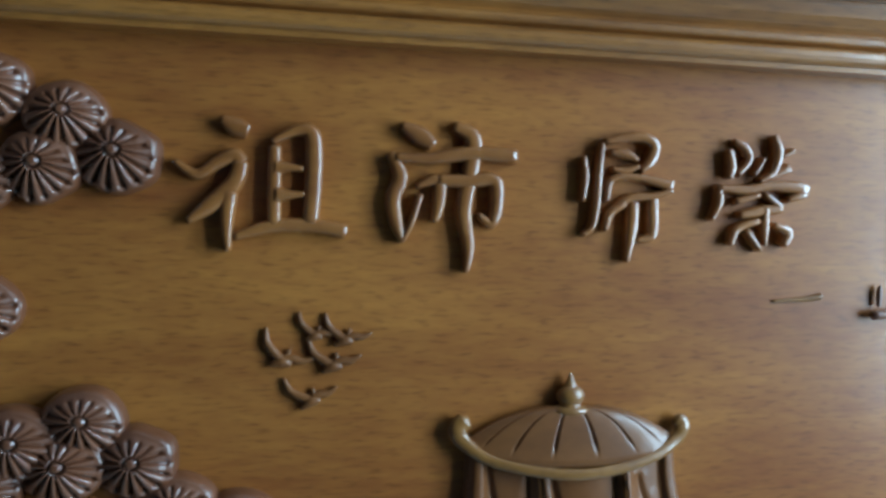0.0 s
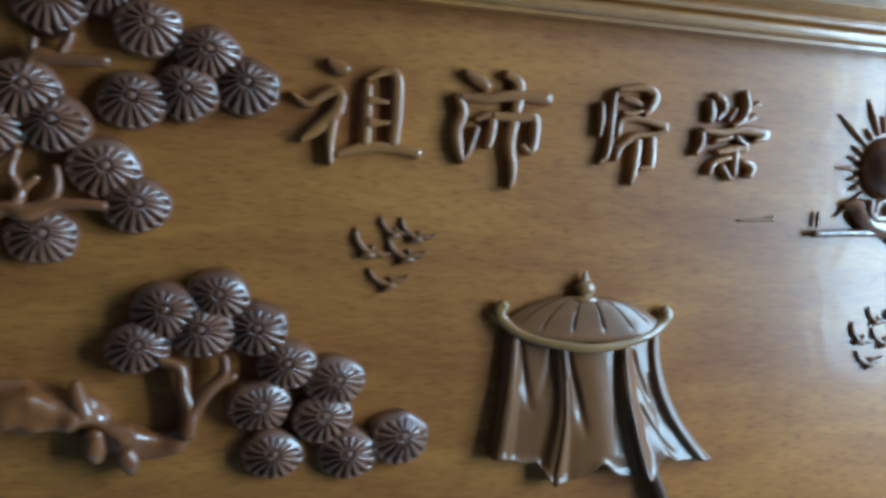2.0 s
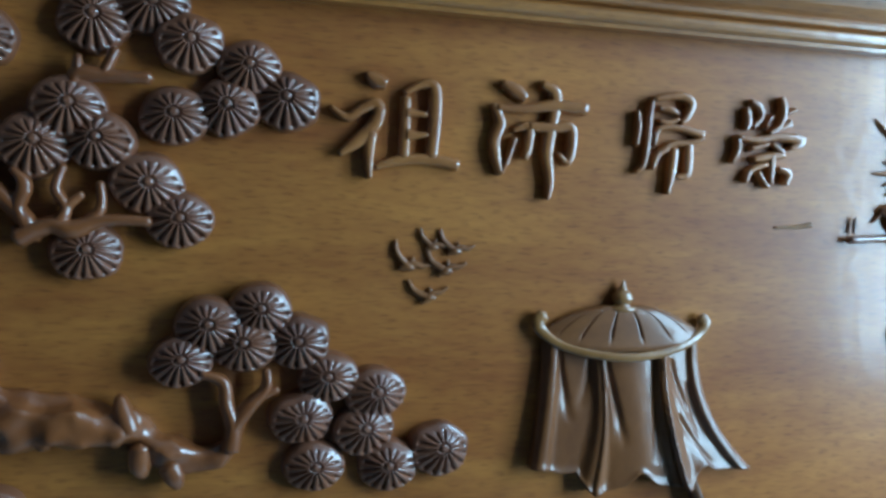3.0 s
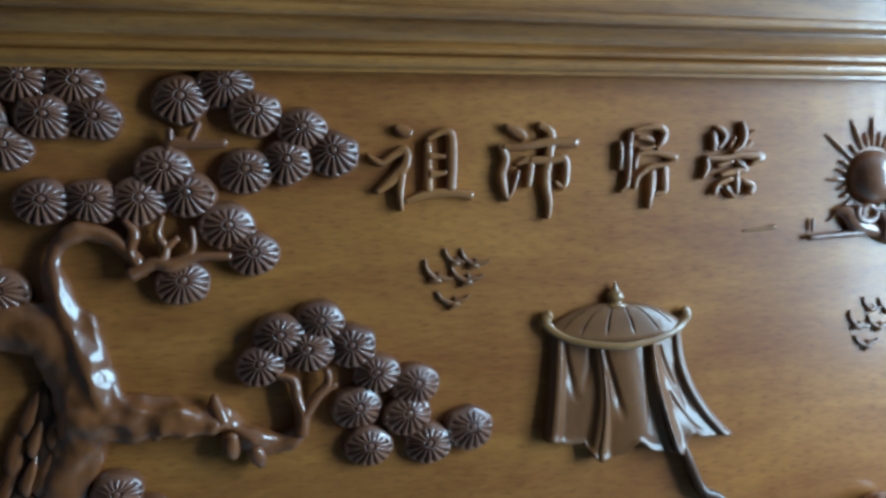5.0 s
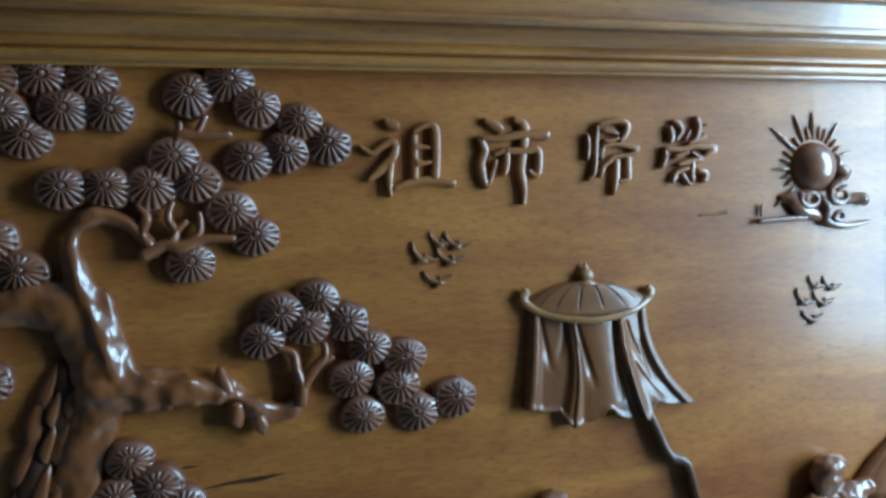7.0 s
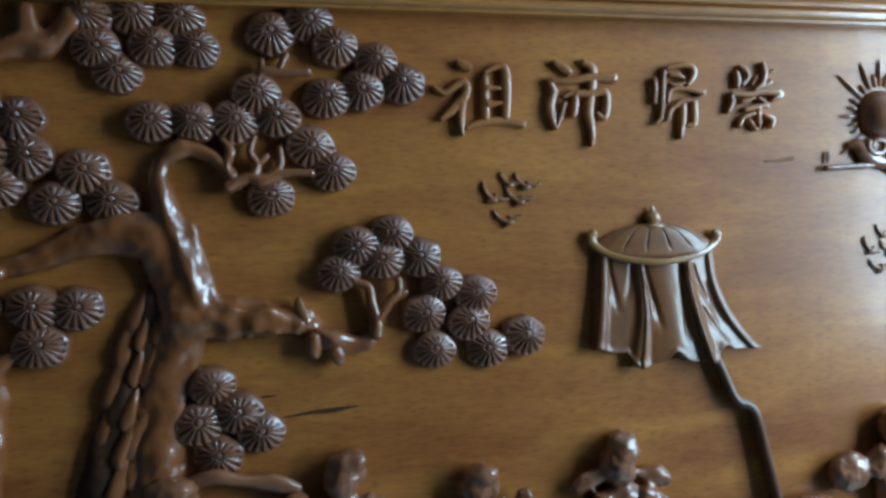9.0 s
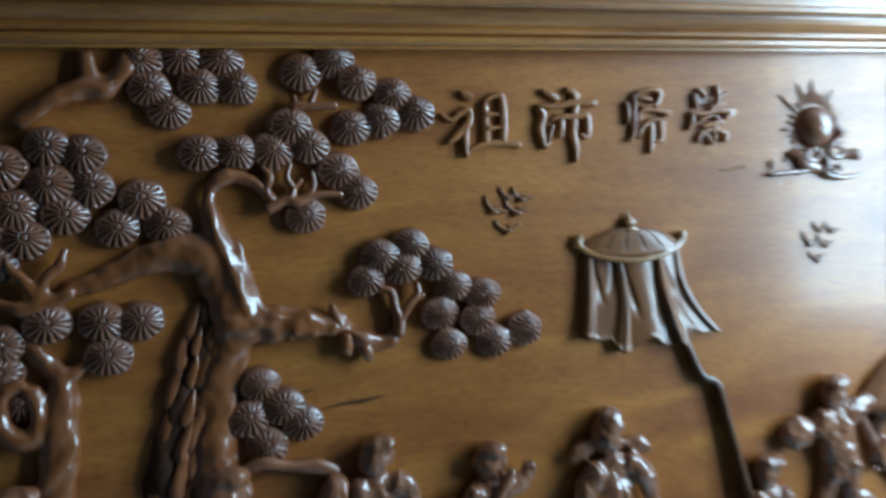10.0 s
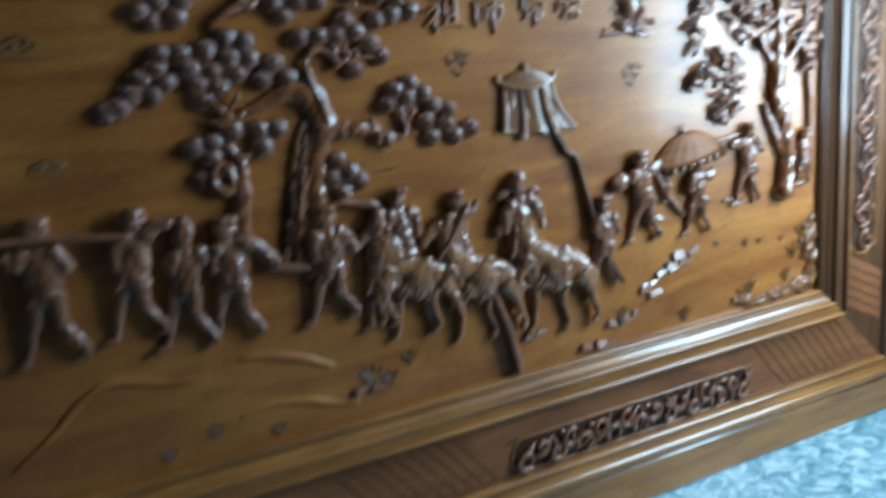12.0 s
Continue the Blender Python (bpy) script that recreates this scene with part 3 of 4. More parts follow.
def canopy_top():
    bm = bmesh.new()
    nu, nv = 210, 18
    grid = []
    for j in range(nv + 1):
        v = j / nv
        row = []
        for i in range(nu + 1):
            a = math.pi * i / nu
            # half a flattened cone: the apex at v = 0
            x = -0.004 - math.cos(a) * 0.088 * v ** 0.9
            base = 1.418 - 0.017 * math.sin(a) ** 0.8
            z = 1.446 + (base - 1.446) * v ** 2.2
            y = -(0.010 + 0.024 * math.sin(a) * v ** 0.8)
            groove = 1 - min(abs((i / nu * 7 - 0.5 ) % 1 - 0.5) * 2, 1)
            y += 0.0050 * math.exp(-((1 - groove) / 0.06) ** 2) * (0.22 < v < 0.88)
            row.append(bm.verts.new((x, y, z)))
        grid.append(row)
    for j in range(nv):
        for i in range(nu):
            bm.faces.new((grid[j][i], grid[j][i + 1], grid[j + 1][i + 1], grid[j + 1][i]))
    low = [bm.verts.new((q.co.x, 0.002, q.co.z)) for q in grid[-1]]
    for i in range(nu):
        bm.faces.new((grid[-1][i], grid[-1][i + 1], low[i + 1], low[i]))
    return bm


part("roof", canopy_top(), ROOF, canopy)
part("rim", limb(bmesh.new(), [(-0.090, 1.436, 0.0075, -0.010), (-0.095, 1.430, 0.0075, -0.011), (-0.092, 1.421, 0.006, -0.013), (-0.074, 1.408, 0.0045, -0.022), (-0.04, 1.399, 0.0046, -0.030), (-0.003, 1.395, 0.0046, -0.034), (0.035, 1.398, 0.0046, -0.030), (0.067, 1.406, 0.0045, -0.022), (0.086, 1.417, 0.006, -0.013), (0.091, 1.427, 0.007, -0.011), (0.086, 1.432, 0.006, -0.010)], flat=0.9, steps=8), GOLD, canopy)
bm = bmesh.new()
blob(bm, -0.005, 1.442, 0.017, 0.0045, 0.015, -0.010)
blob(bm, -0.005, 1.453, 0.0115, 0.009, 0.012, -0.010)
blob(bm, -0.005, 1.4455, 0.009, 0.003, 0.011, -0.010)
limb(bm, [(-0.005, 1.457, 0.0085), (-0.005, 1.464, 0.004), (-0.005, 1.471, 0.001)], y=-0.009, flat=1.0)
part("finial", bm, GOLD, canopy)
part("pole", limb(bmesh.new(), [(0.083, 1.262, 0.006, -0.014), (0.096, 1.235, 0.006, -0.014), (0.108, 1.208, 0.0062, -0.014), (0.119, 1.194, 0.0068, -0.014), (0.136, 1.187, 0.0068, -0.014), (0.147, 1.168, 0.0062, -0.016), (0.167, 1.09, 0.0066, -0.018), (0.198, 0.97, 0.0076, -0.026), (0.246, 0.84, 0.0085, -0.032), (0.291, 0.765, 0.007, -0.032)], flat=2.4, steps=6, square=0.7), STILE, canopy)

# ---- sun ----
sun = thing("carved_sun", "carved oval sun disc with tapering rays rising over curling clouds", "carved sun")
part("disc", blob(bmesh.new(), 0.360, 1.592, 0.036, 0.036, 0.028, 0.0, 0, 32), CARVED, sun)
for a, far in ((218, 0.085), (205, 0.055), (193, 0.056), (180, 0.070), (167, 0.058), (155, 0.057), (142, 0.092), (129, 0.056), (115, 0.082), (103, 0.060), (92, 0.078), (80, 0.060), (69, 0.060), (57, 0.075), (45, 0.058), (33, 0.058), (20, 0.070)):
    c, q, near = math.cos(radians(a)), math.sin(radians(a)), 0.041
    part("ray", limb(bmesh.new(), [(0.362 + c * r, 1.590 + q * r * 1.04, g) for r, g in ((near, 0.0018), (near + 0.45 * (far - near), 0.0032), (far, 0.0008))], y=-0.002, flat=1.1, sides=8), TITLE, sun)
for cx, cz, r, turn in ((0.347, 1.547, 0.017, 2.6), (0.399, 1.551, 0.020, 1.2), (0.397, 1.521, 0.010, 3.4)):
    curl = [(cx + r * (1.05 - 0.05 * k) * math.cos(k * 0.6 + turn), cz + r * (1.05 - 0.05 * k) * 0.78 * math.sin(k * 0.6 + turn), (0.0056 - 0.0002 * k) * (0.6 + 20 * r)) for k in range(13)]
    part("cloud_curl", limb(bmesh.new(), curl, y=-0.012, flat=1.2, sides=8, steps=3), CARVED, sun)
part("cloud_strand", limb(bmesh.new(), [(0.390, 1.614, 0.002), (0.402, 1.602, 0.006), (0.398, 1.591, 0.009), (0.411, 1.583, 0.010), (0.402, 1.572, 0.007), (0.386, 1.561, 0.004)], y=-0.006, flat=1.1, sides=10), CARVED, sun)
part("cloud_strand", limb(bmesh.new(), [(0.304, 1.549, 0.003), (0.321, 1.546, 0.011), (0.338, 1.530, 0.012), (0.360, 1.524, 0.010), (0.372, 1.517, 0.005)], y=-0.004, flat=0.9, sides=10, knots=0.3), CARVED, sun)
part("cloud_strand", limb(bmesh.new(), [(0.415, 1.541, 0.005), (0.430, 1.545, 0.007), (0.444, 1.544, 0.010), (0.450, 1.536, 0.005)], y=-0.006, flat=1.0, sides=10), CARVED, sun)
part("cloud_tail", limb(bmesh.new(), [(0.370, 1.548, 0.005), (0.380, 1.532, 0.009), (0.377, 1.517, 0.008), (0.394, 1.508, 0.006), (0.425, 1.505, 0.0045), (0.458, 1.511, 0.002)], y=-0.006, flat=1.1, sides=10), CARVED, sun)
part("cloud_tail", limb(bmesh.new(), [(0.264, 1.516, 0.004), (0.30, 1.518, 0.0042), (0.345, 1.520, 0.0045), (0.358, 1.528, 0.004)], y=-0.006, flat=1.1, sides=8), CARVED, sun)
part("cloud_tail", limb(bmesh.new(), [(0.271, 1.524, 0.002), (0.271, 1.536, 0.0025), (0.272, 1.541, 0.001)], y=-0.004, flat=1.0, sides=8), CARVED, sun)
tagged(part("carved_dash", limb(bmesh.new(), [(0.172, 1.5275, 0.0012), (0.2, 1.529, 0.0022), (0.217, 1.5315, 0.003)], y=-0.001, flat=0.9, sides=8), GOLD), "thin raised carved stroke of cloud on the board", "carved stroke")


# ---- birds ----
def bird(x, z, s, turn):
    bm = bmesh.new()
    c, d = math.cos(radians(turn)), math.sin(radians(turn))

    def at(px, pz, r):
        return (x + s * (px * c - pz * d), z + s * (px * d + pz * c), s * r)
    limb(bm, [at(-0.46, 0.36, 0.03), at(-0.36, 0.14, 0.070), at(-0.14, 0.0, 0.085), at(0.0, -0.06, 0.095)], y=-0.002, flat=0.9, sides=8, steps=4)
    limb(bm, [at(0.0, -0.06, 0.095), at(0.14, 0.03, 0.08), at(0.32, 0.05, 0.065), at(0.48, 0.16, 0.03)], y=-0.002, flat=0.9, sides=8, steps=4)
    limb(bm, [at(-0.16, -0.20, 0.04), at(0.0, -0.08, 0.10), at(0.16, -0.07, 0.06)], y=-0.003, flat=0.9, sides=8, steps=4)
    limb(bm, [at(0.02, -0.02, 0.06), at(0.06, 0.10, 0.04), at(0.04, 0.17, 0.02)], y=-0.002, flat=0.9, sides=8, steps=4)
    return tagged(part("flying_bird", bm, CLOTH), "small carved bird in flight on the board", "carved bird", "flock of carved birds")


for x, z, s, turn in ((-0.205, 1.500, 0.036, -14), (-0.183, 1.497, 0.042, -12), (-0.228, 1.482, 0.046, -22), (-0.192, 1.478, 0.046, -6), (-0.208, 1.452, 0.044, 2),
                      (0.365, 1.415, 0.036, -14), (0.392, 1.412, 0.04, -10), (0.345, 1.393, 0.044, -20), (0.378, 1.390, 0.044, -6), (0.36, 1.366, 0.042, 2)):
    bird(x + 0.001, z + 0.004, 0.93 * s, turn)


# ---- raised characters ----
# Strokes as (x, z, half width) in millimetres from each character's middle.
ZU = [[(-27, 48, 2.7), (-18, 43, 5.9), (-9, 40, 4.5)], [(-59, 17, 1.1), (-44, 8, 3.4), (-31, 16, 4.0), (-19, 22, 5.0), (-13, 17, 4.5)], [(-14, 18, 5.0), (-18, 3, 5.6), (-34, -13, 5.4), (-50, -25, 2.2)], [(-21, -4, 5.0), (-23, -24, 4.3), (-22, -46, 2.0)], [(10, 30, 4.0), (10, 4, 4.5), (10, -27, 4.5)],
      [(8, 33, 2.2), (26, 42, 3.6), (37, 38, 5.2), (38, 6, 5.4), (36, -25, 5.0)], [(10, 15, 5.4), (19, 15, 3.1), (30, 14, 1.1)], [(11, -5, 5.9), (20, -5, 3.4), (31, -4, 1.1)], [(-18, -36, 2.5), (8, -28, 4.3), (39, -27, 4.5), (62, -31, 4.5)]]
PEI = [[(-33, 54, 2.7), (-19, 47, 6.3), (-9, 40, 4.0)], [(-41, 33, 3.1), (-33, 16, 5.0), (-38, 0, 5.0), (-36, -17, 4.5), (-31, -33, 1.8)], [(-31, -32, 1.8), (-25, -20, 2.2), (-18, 3, 2.2)], [(-38, 30, 3.1), (-11, 30, 4.0), (20, 35, 5.0), (56, 34, 5.0)],
       [(7, 55, 3.6), (22, 46, 5.9), (20, 19, 5.6), (16, -9, 5.4), (20, -36, 4.0), (18, -55, 1.6)], [(-21, 9, 1.8), (-5, 14, 4.5), (-4, -4, 4.5), (-7, -17, 2.7)], [(-5, 14, 4.0), (19, 14, 4.5), (39, 15, 5.0), (41, -5, 4.5), (37, -18, 3.6), (27, -11, 1.4)]]
GUI = [[(-35, 33, 1.8), (-33, 17, 2.9), (-35, -2, 1.6)], [(-20, 44, 2.0), (-22, 23, 3.1), (-23, -2, 2.9), (-26, -21, 2.5), (-34, -28, 1.2)], [(-19, 45, 2.5), (11, 50, 3.7), (24, 44, 4.5), (21, 32, 4.1), (13, 23, 2.0)], [(-13, 37, 2.0), (0, 36, 3.7), (9, 32, 1.6)], [(-11, 24, 2.0), (0, 23, 2.9), (11, 27, 1.6)],
       [(-15, -1, 2.3), (-11, 16, 2.9), (13, 18, 2.9), (41, 12, 4.7)], [(-12, -12, 2.3), (3, 1, 3.3), (26, 4, 2.7), (40, 9, 2.9)], [(-16, -25, 1.6), (-12, -11, 3.3), (0, -3, 2.7)], [(8, -2, 4.5), (7, -25, 4.5), (3, -49, 1.2)], [(24, 2, 4.5), (25, -19, 4.5), (23, -29, 3.7), (11, -31, 1.4)]]
RONG = [[(-31, 41, 2.9), (-28, 28, 4.1), (-30, 18, 2.5)], [(-27, 48, 1.6), (-17, 43, 3.7), (-13, 33, 3.1), (-23, 21, 2.5)], [(9, 54, 2.0), (14, 40, 4.1), (9, 24, 2.9), (-3, 16, 2.0)], [(27, 42, 2.5), (16, 37, 1.6)], [(24, 28, 3.7), (9, 21, 2.7), (-3, 17, 2.0)], [(0, 35, 1.6), (-8, 21, 1.8)], [(-40, 12, 2.5), (-38, -2, 3.1), (-45, -16, 1.2)], [(-40, 10, 2.7), (-14, 9, 3.7), (9, 13, 3.7), (39, 10, 5.5), (22, 1, 1.6)],
        [(-24, -1, 2.9), (-2, 5, 2.0)], [(2, 6, 1.8), (18, -5, 3.3)], [(-20, -12, 2.5), (-1, -8, 4.1), (18, -6, 3.3)], [(3, -5, 3.3), (3, -22, 3.7), (3, -36, 1.6)], [(-2, -16, 2.5), (-21, -23, 3.3), (-27, -36, 2.5)], [(-13, -24, 2.5), (0, -40, 2.0)], [(11, -19, 1.8), (25, -25, 4.5), (21, -36, 2.9)]]


def character(name, strokes, x, z, label):
    """Flat-topped brush strokes with steep sides, cut proud of the board."""
    ob = thing(name, label, "carved character", "raised characters of the title", (x, 0, z))
    for i, s in enumerate(strokes):
        part("stroke", limb(bmesh.new(), [(a / 1000, b / 1000, 1.22 * max(r, 1.8) / 1000) for a, b, r in s], y=0.0, sides=20, steps=5, square=0.62, high=0.0090 + 0.0004 * (i % 4)), TITLE, ob)
    return ob


character("carved_character", ZU, -0.245, 1.61, "raised brush-style character 祖 carved in brown wood")
character("carved_character", PEI, -0.11, 1.605, "raised brush-style character 沛 carved in brown wood")
character("carved_character", GUI, 0.035, 1.608, "raised brush-style character 歸 carved in brown wood")
character("carved_character", RONG, 0.155, 1.61, "raised brush-style character 榮 carved in brown wood")

# ---- broad-leaved tree by the panel's edge ----
leafy = thing("leafy_tree", "carved broad-leaved tree with dense curled leaf clumps and a forked trunk", "carved tree")
bm = bmesh.new()
limb(bm, [(0.974, 0.93, 0.040), (0.982, 0.99, 0.032), (0.991, 1.08, 0.030), (0.978, 1.15, 0.030), (0.962, 1.21, 0.032), (0.941, 1.31, 0.030), (0.946, 1.40, 0.022), (0.95, 1.52, 0.018), (0.958, 1.62, 0.012)], flat=0.8, sides=16, knots=0.35, y=-0.012)
limb(bm, [(0.946, 1.33, 0.018), (0.982, 1.38, 0.015), (1.029, 1.42, 0.012), (1.069, 1.47, 0.01), (1.084, 1.56, 0.008)], flat=0.9, knots=0.3, y=-0.012)
limb(bm, [(0.97, 1.08, 0.016), (0.934, 1.145, 0.015), (0.903, 1.21, 0.013), (0.888, 1.25, 0.009)], flat=0.9, knots=0.3, y=-0.010)
limb(bm, [(0.938, 1.36, 0.014), (0.895, 1.42, 0.012), (0.847, 1.47, 0.010), (0.8, 1.50, 0.007)], flat=0.9, knots=0.2, y=-0.010)
limb(bm, [(1.053, 1.44, 0.012), (1.084, 1.36, 0.014), (1.096, 1.25, 0.014), (1.1, 1.1, 0.012), (1.104, 0.98, 0.010)], flat=0.9, knots=0.2, y=-0.008)
limb(bm, [(0.998, 0.97, 0.015), (0.958, 0.95, 0.012), (0.926, 0.955, 0.006)], flat=0.8, knots=0.3, y=-0.008)
limb(bm, [(0.998, 0.97, 0.015), (1.037, 0.955, 0.012), (1.077, 0.965, 0.006)], flat=0.8, knots=0.3, y=-0.008)
melted(part("trunk", bm, TRUNK, leafy), 0.005, 2)


def leaf_mesh(seed):
    """A small curled leaf, cupped like a shaving, with thick edges."""
    rnd = random.Random(seed)
    bm = bmesh.new()
    n, long = 9, rnd.uniform(1.3, 2.0)
    rows = []
    for i in range(n + 1):
        t = i / n
        w = 0.0085 * math.sin(math.pi * (0.08 + 0.86 * t)) ** 0.8
        x = 0.0105 * long * (t - 0.5) * 2
        bend = 0.010 * math.sin(math.pi * t) + 0.004 * math.sin(5 * t + seed)
        rows.append([bm.verts.new((x, y - bend, z)) for y, z in ((-0.002, -w), (0.003, -0.35 * w), (0.003, 0.35 * w), (-0.002, w), (0.006, 0.9 * w), (0.006, -0.9 * w))])
    for a, b in zip(rows, rows[1:]):
        for k in range(6):
            bm.faces.new((a[k], a[(k + 1) % 6], b[(k + 1) % 6], b[k]))
    bm.faces.new(rows[0][::-1])
    bm.faces.new(rows[-1])
    bmesh.ops.recalc_face_normals(bm, faces=bm.faces[:])
    me = bpy.data.meshes.new("leaf")
    bm.to_mesh(me)
    bm.free()
    me.materials.append(CARVED)
    for p in me.polygons:
        p.use_smooth = True
    return me


LEAVES = [leaf_mesh(s) for s in range(8)]
leaf_dice = random.Random(11)
for cx, cz, rx, rz, count in ((0.6, 1.66, 0.028, 0.045, 12), (0.6, 1.54, 0.022, 0.075, 16), (0.66, 1.68, 0.035, 0.03, 9), (0.645, 1.59, 0.02, 0.03, 6), (0.72, 1.66, 0.04, 0.05, 13), (0.75, 1.57, 0.035, 0.04, 10), (0.816, 1.66, 0.05, 0.045, 14), (0.8, 1.50, 0.03, 0.05, 10), (0.847, 1.57, 0.04, 0.05, 11),
                              (0.887, 1.66, 0.04, 0.045, 12), (0.95, 1.66, 0.05, 0.045, 13), (1.021, 1.66, 0.05, 0.045, 13), (1.084, 1.63, 0.05, 0.06, 15), (0.926, 1.56, 0.045, 0.04, 9), (1.005, 1.55, 0.04, 0.05, 9), (1.092, 1.50, 0.04, 0.06, 10), (0.879, 1.47, 0.03, 0.04, 7), (1.021, 1.45, 0.035, 0.03, 6),
                              (0.6, 1.34, 0.024, 0.02, 7), (0.65, 1.37, 0.03, 0.02, 7), (0.71, 1.41, 0.025, 0.03, 7), (0.76, 1.35, 0.03, 0.05, 10), (0.7, 1.29, 0.02, 0.02, 4), (0.69, 1.24, 0.03, 0.02, 7), (0.75, 1.25, 0.03, 0.03, 7), (1.084, 1.39, 0.03, 0.04, 6)):
    for i in range(count):
        a, q = leaf_dice.random() * 6.283, math.sqrt(leaf_dice.random())
        x, z = min(cx + 1.25 * rx * q * math.cos(a), FX1 - 0.014), min(cz + 1.25 * rz * q * math.sin(a), FZ1 - 0.014)
        ob = new("leaf", LEAVES[leaf_dice.randrange(8)])
        ob.matrix_basis = Matrix.Translation((x, -0.003 - 0.016 * leaf_dice.random(), z)) @ Euler((radians(leaf_dice.uniform(-28, 28)), radians(leaf_dice.uniform(0, 360)), radians(leaf_dice.uniform(-22, 30)))).to_matrix().to_4x4() @ Matrix.Scale(leaf_dice.uniform(0.9, 1.5), 4)
        ob.parent = leafy


# ---- procession ----
def figure(x, z, h, stride=0.3, face=-1, robe=0.5, hat="cap", arms=(), lean=0.0, pack=0.0, label="carved walking attendant in a robe, brown wood", bulk=1.2):
    """A walking attendant in relief, plain as a carved peg doll. arms: pairs of elbow and hand, in parts of the height, from the neck."""
    bm = bmesh.new()
    hip, neck = z + 0.46 * h, z + 0.80 * h
    nx, b = x + lean * h, bulk * h
    for s in (-1, 1):
        fx = x + s * stride * 0.5 * h
        limb(bm, [(x + s * 0.05 * h, hip, 0.068 * b), ((x + fx) / 2 + face * 0.035 * h, z + 0.25 * h, 0.043 * b), (fx, z + 0.05 * h, 0.024 * b)], y=-0.013 - 0.005 * s, flat=0.9)
        limb(bm, [(fx - face * 0.01 * h, z + 0.03 * h, 0.029 * b), (fx + face * 0.085 * h, z + 0.015 * h, 0.021 * b)], y=-0.012, flat=0.8)
    limb(bm, [(x - face * 0.02 * h, hip - 0.2 * h * robe, 0.125 * b * (0.75 + 0.4 * robe)), (x + 0.2 * (nx - x), hip + 0.03 * h, 0.098 * b), (x + 0.6 * (nx - x), hip + 0.18 * h, 0.112 * b), (nx, neck - 0.03 * h, 0.092 * b)], y=-0.012, flat=0.62, sides=18)
    blob(bm, nx + face * 0.015 * h, neck + 0.075 * h, 0.072 * b, 0.085 * h, 0.065 * h, -0.018)
    if hat == "cap":
        blob(bm, nx - face * 0.012 * h, neck + 0.14 * h, 0.080 * b, 0.055 * h, 0.065 * h, -0.020)
        blob(bm, nx - face * 0.06 * h, neck + 0.08 * h, 0.04 * b, 0.06 * h, 0.045 * h, -0.012)
    elif hat == "tall":
        limb(bm, [(nx, neck + 0.10 * h, 0.075 * b), (nx - face * 0.015 * h, neck + 0.18 * h, 0.06 * b), (nx - face * 0.03 * h, neck + 0.23 * h, 0.035 * b)], y=-0.018, flat=0.9)
    elif hat == "winged":
        limb(bm, [(nx, neck + 0.10 * h, 0.075 * b), (nx, neck + 0.18 * h, 0.055 * b)], y=-0.018, flat=0.9)
        for s in (-1, 1):
            limb(bm, [(nx + s * 0.05 * h, neck + 0.04 * h, 0.02 * h), (nx + s * 0.13 * h, neck + 0.02 * h, 0.036 * h), (nx + s * 0.19 * h, neck - 0.01 * h, 0.032 * h)], y=-0.014, flat=0.8)
    for ex, ez, hx, hz in arms:
        s = 1 if ex > 0 else -1
        limb(bm, [(nx + s * 0.07 * h, neck - 0.05 * h, 0.060 * b), (nx + ex * h, neck + ez * h, 0.054 * b), (nx + hx * h, neck + hz * h, 0.040 * b)], y=-0.022, flat=0.75)
    if pack:
        blob(bm, nx + pack * h, neck - 0.12 * h, 0.12 * h, 0.10 * h, 0.07 * h, -0.014)
    # cut folds of the robe
    for k in (-2.2, -1.0, 0.2, 1.5, 2.4):
        slip = 0.35 * math.sin(40 * x + 3 * k)
        limb(bm, [(nx * 0.5 + x * 0.5 + 0.03 * k * h, hip + 0.2 * h, 0.006 * h), (x + 0.030 * (k + slip) * h, hip, 0.015 * h), (x + 0.048 * (k + 2 * slip) * h, hip - 0.18 * h * robe - 0.02 * h, 0.018 * h)], y=-0.010 - 0.060 * h + 0.004 * abs(k) * h, flat=0.9, sides=8, steps=4)
    ob = melted(part("carved_figure", bm, CARVED), 0.0032, 1, 0.012, 0.0035)
    return tagged(ob, label, "carved figure", "carved procession")


def horse(x, z, s, face=-1, label="carved horse striding, brown wood", reach=0.0):
    """A horse in relief with its chest thrown up and its rump low; s is its shoulder height, x its middle, z the ground."""
    bm = bmesh.new()
    c, d = math.cos(radians(27)), math.sin(radians(27))

    def P(px, pz, r, y=-0.014):
        """A point of the tilted body."""
        qx, qz = 0.9 * px, pz - 0.76
        return (x + face * (qx * c - qz * d) * s, z + (0.76 + qx * d + qz * c) * s, r * s, y)

    def G(px, pz, r, y=-0.014):
        """A point of a leg, upright over the ground."""
        return (x + face * px * s, z + pz * s, r * s, y)
    limb(bm, [P(-0.48, 0.80, 0.135), P(-0.25, 0.81, 0.165), P(0.05, 0.78, 0.145), P(0.30, 0.81, 0.155), P(0.42, 0.86, 0.13)], flat=0.6, sides=18)
    limb(bm, [P(0.36, 0.82, 0.16), P(0.50, 0.96, 0.13), P(0.60, 1.06, 0.105), P(0.68, 1.08, 0.09)], flat=0.75, sides=14)
    limb(bm, [P(0.64, 1.10, 0.095), P(0.76, 0.96, 0.075), P(0.80, 0.84, 0.055)], flat=0.7)
    limb(bm, [P(0.62, 1.13, 0.028), P(0.615, 1.22, 0.014)], flat=0.8)
    for i in range(8):
        t = i / 7
        limb(bm, [P(0.34 + 0.27 * t, 0.94 + 0.22 * t, 0.026, -0.028), P(0.22 + 0.27 * t, 0.86 + 0.20 * t, 0.024, -0.034)], flat=0.9, sides=8)
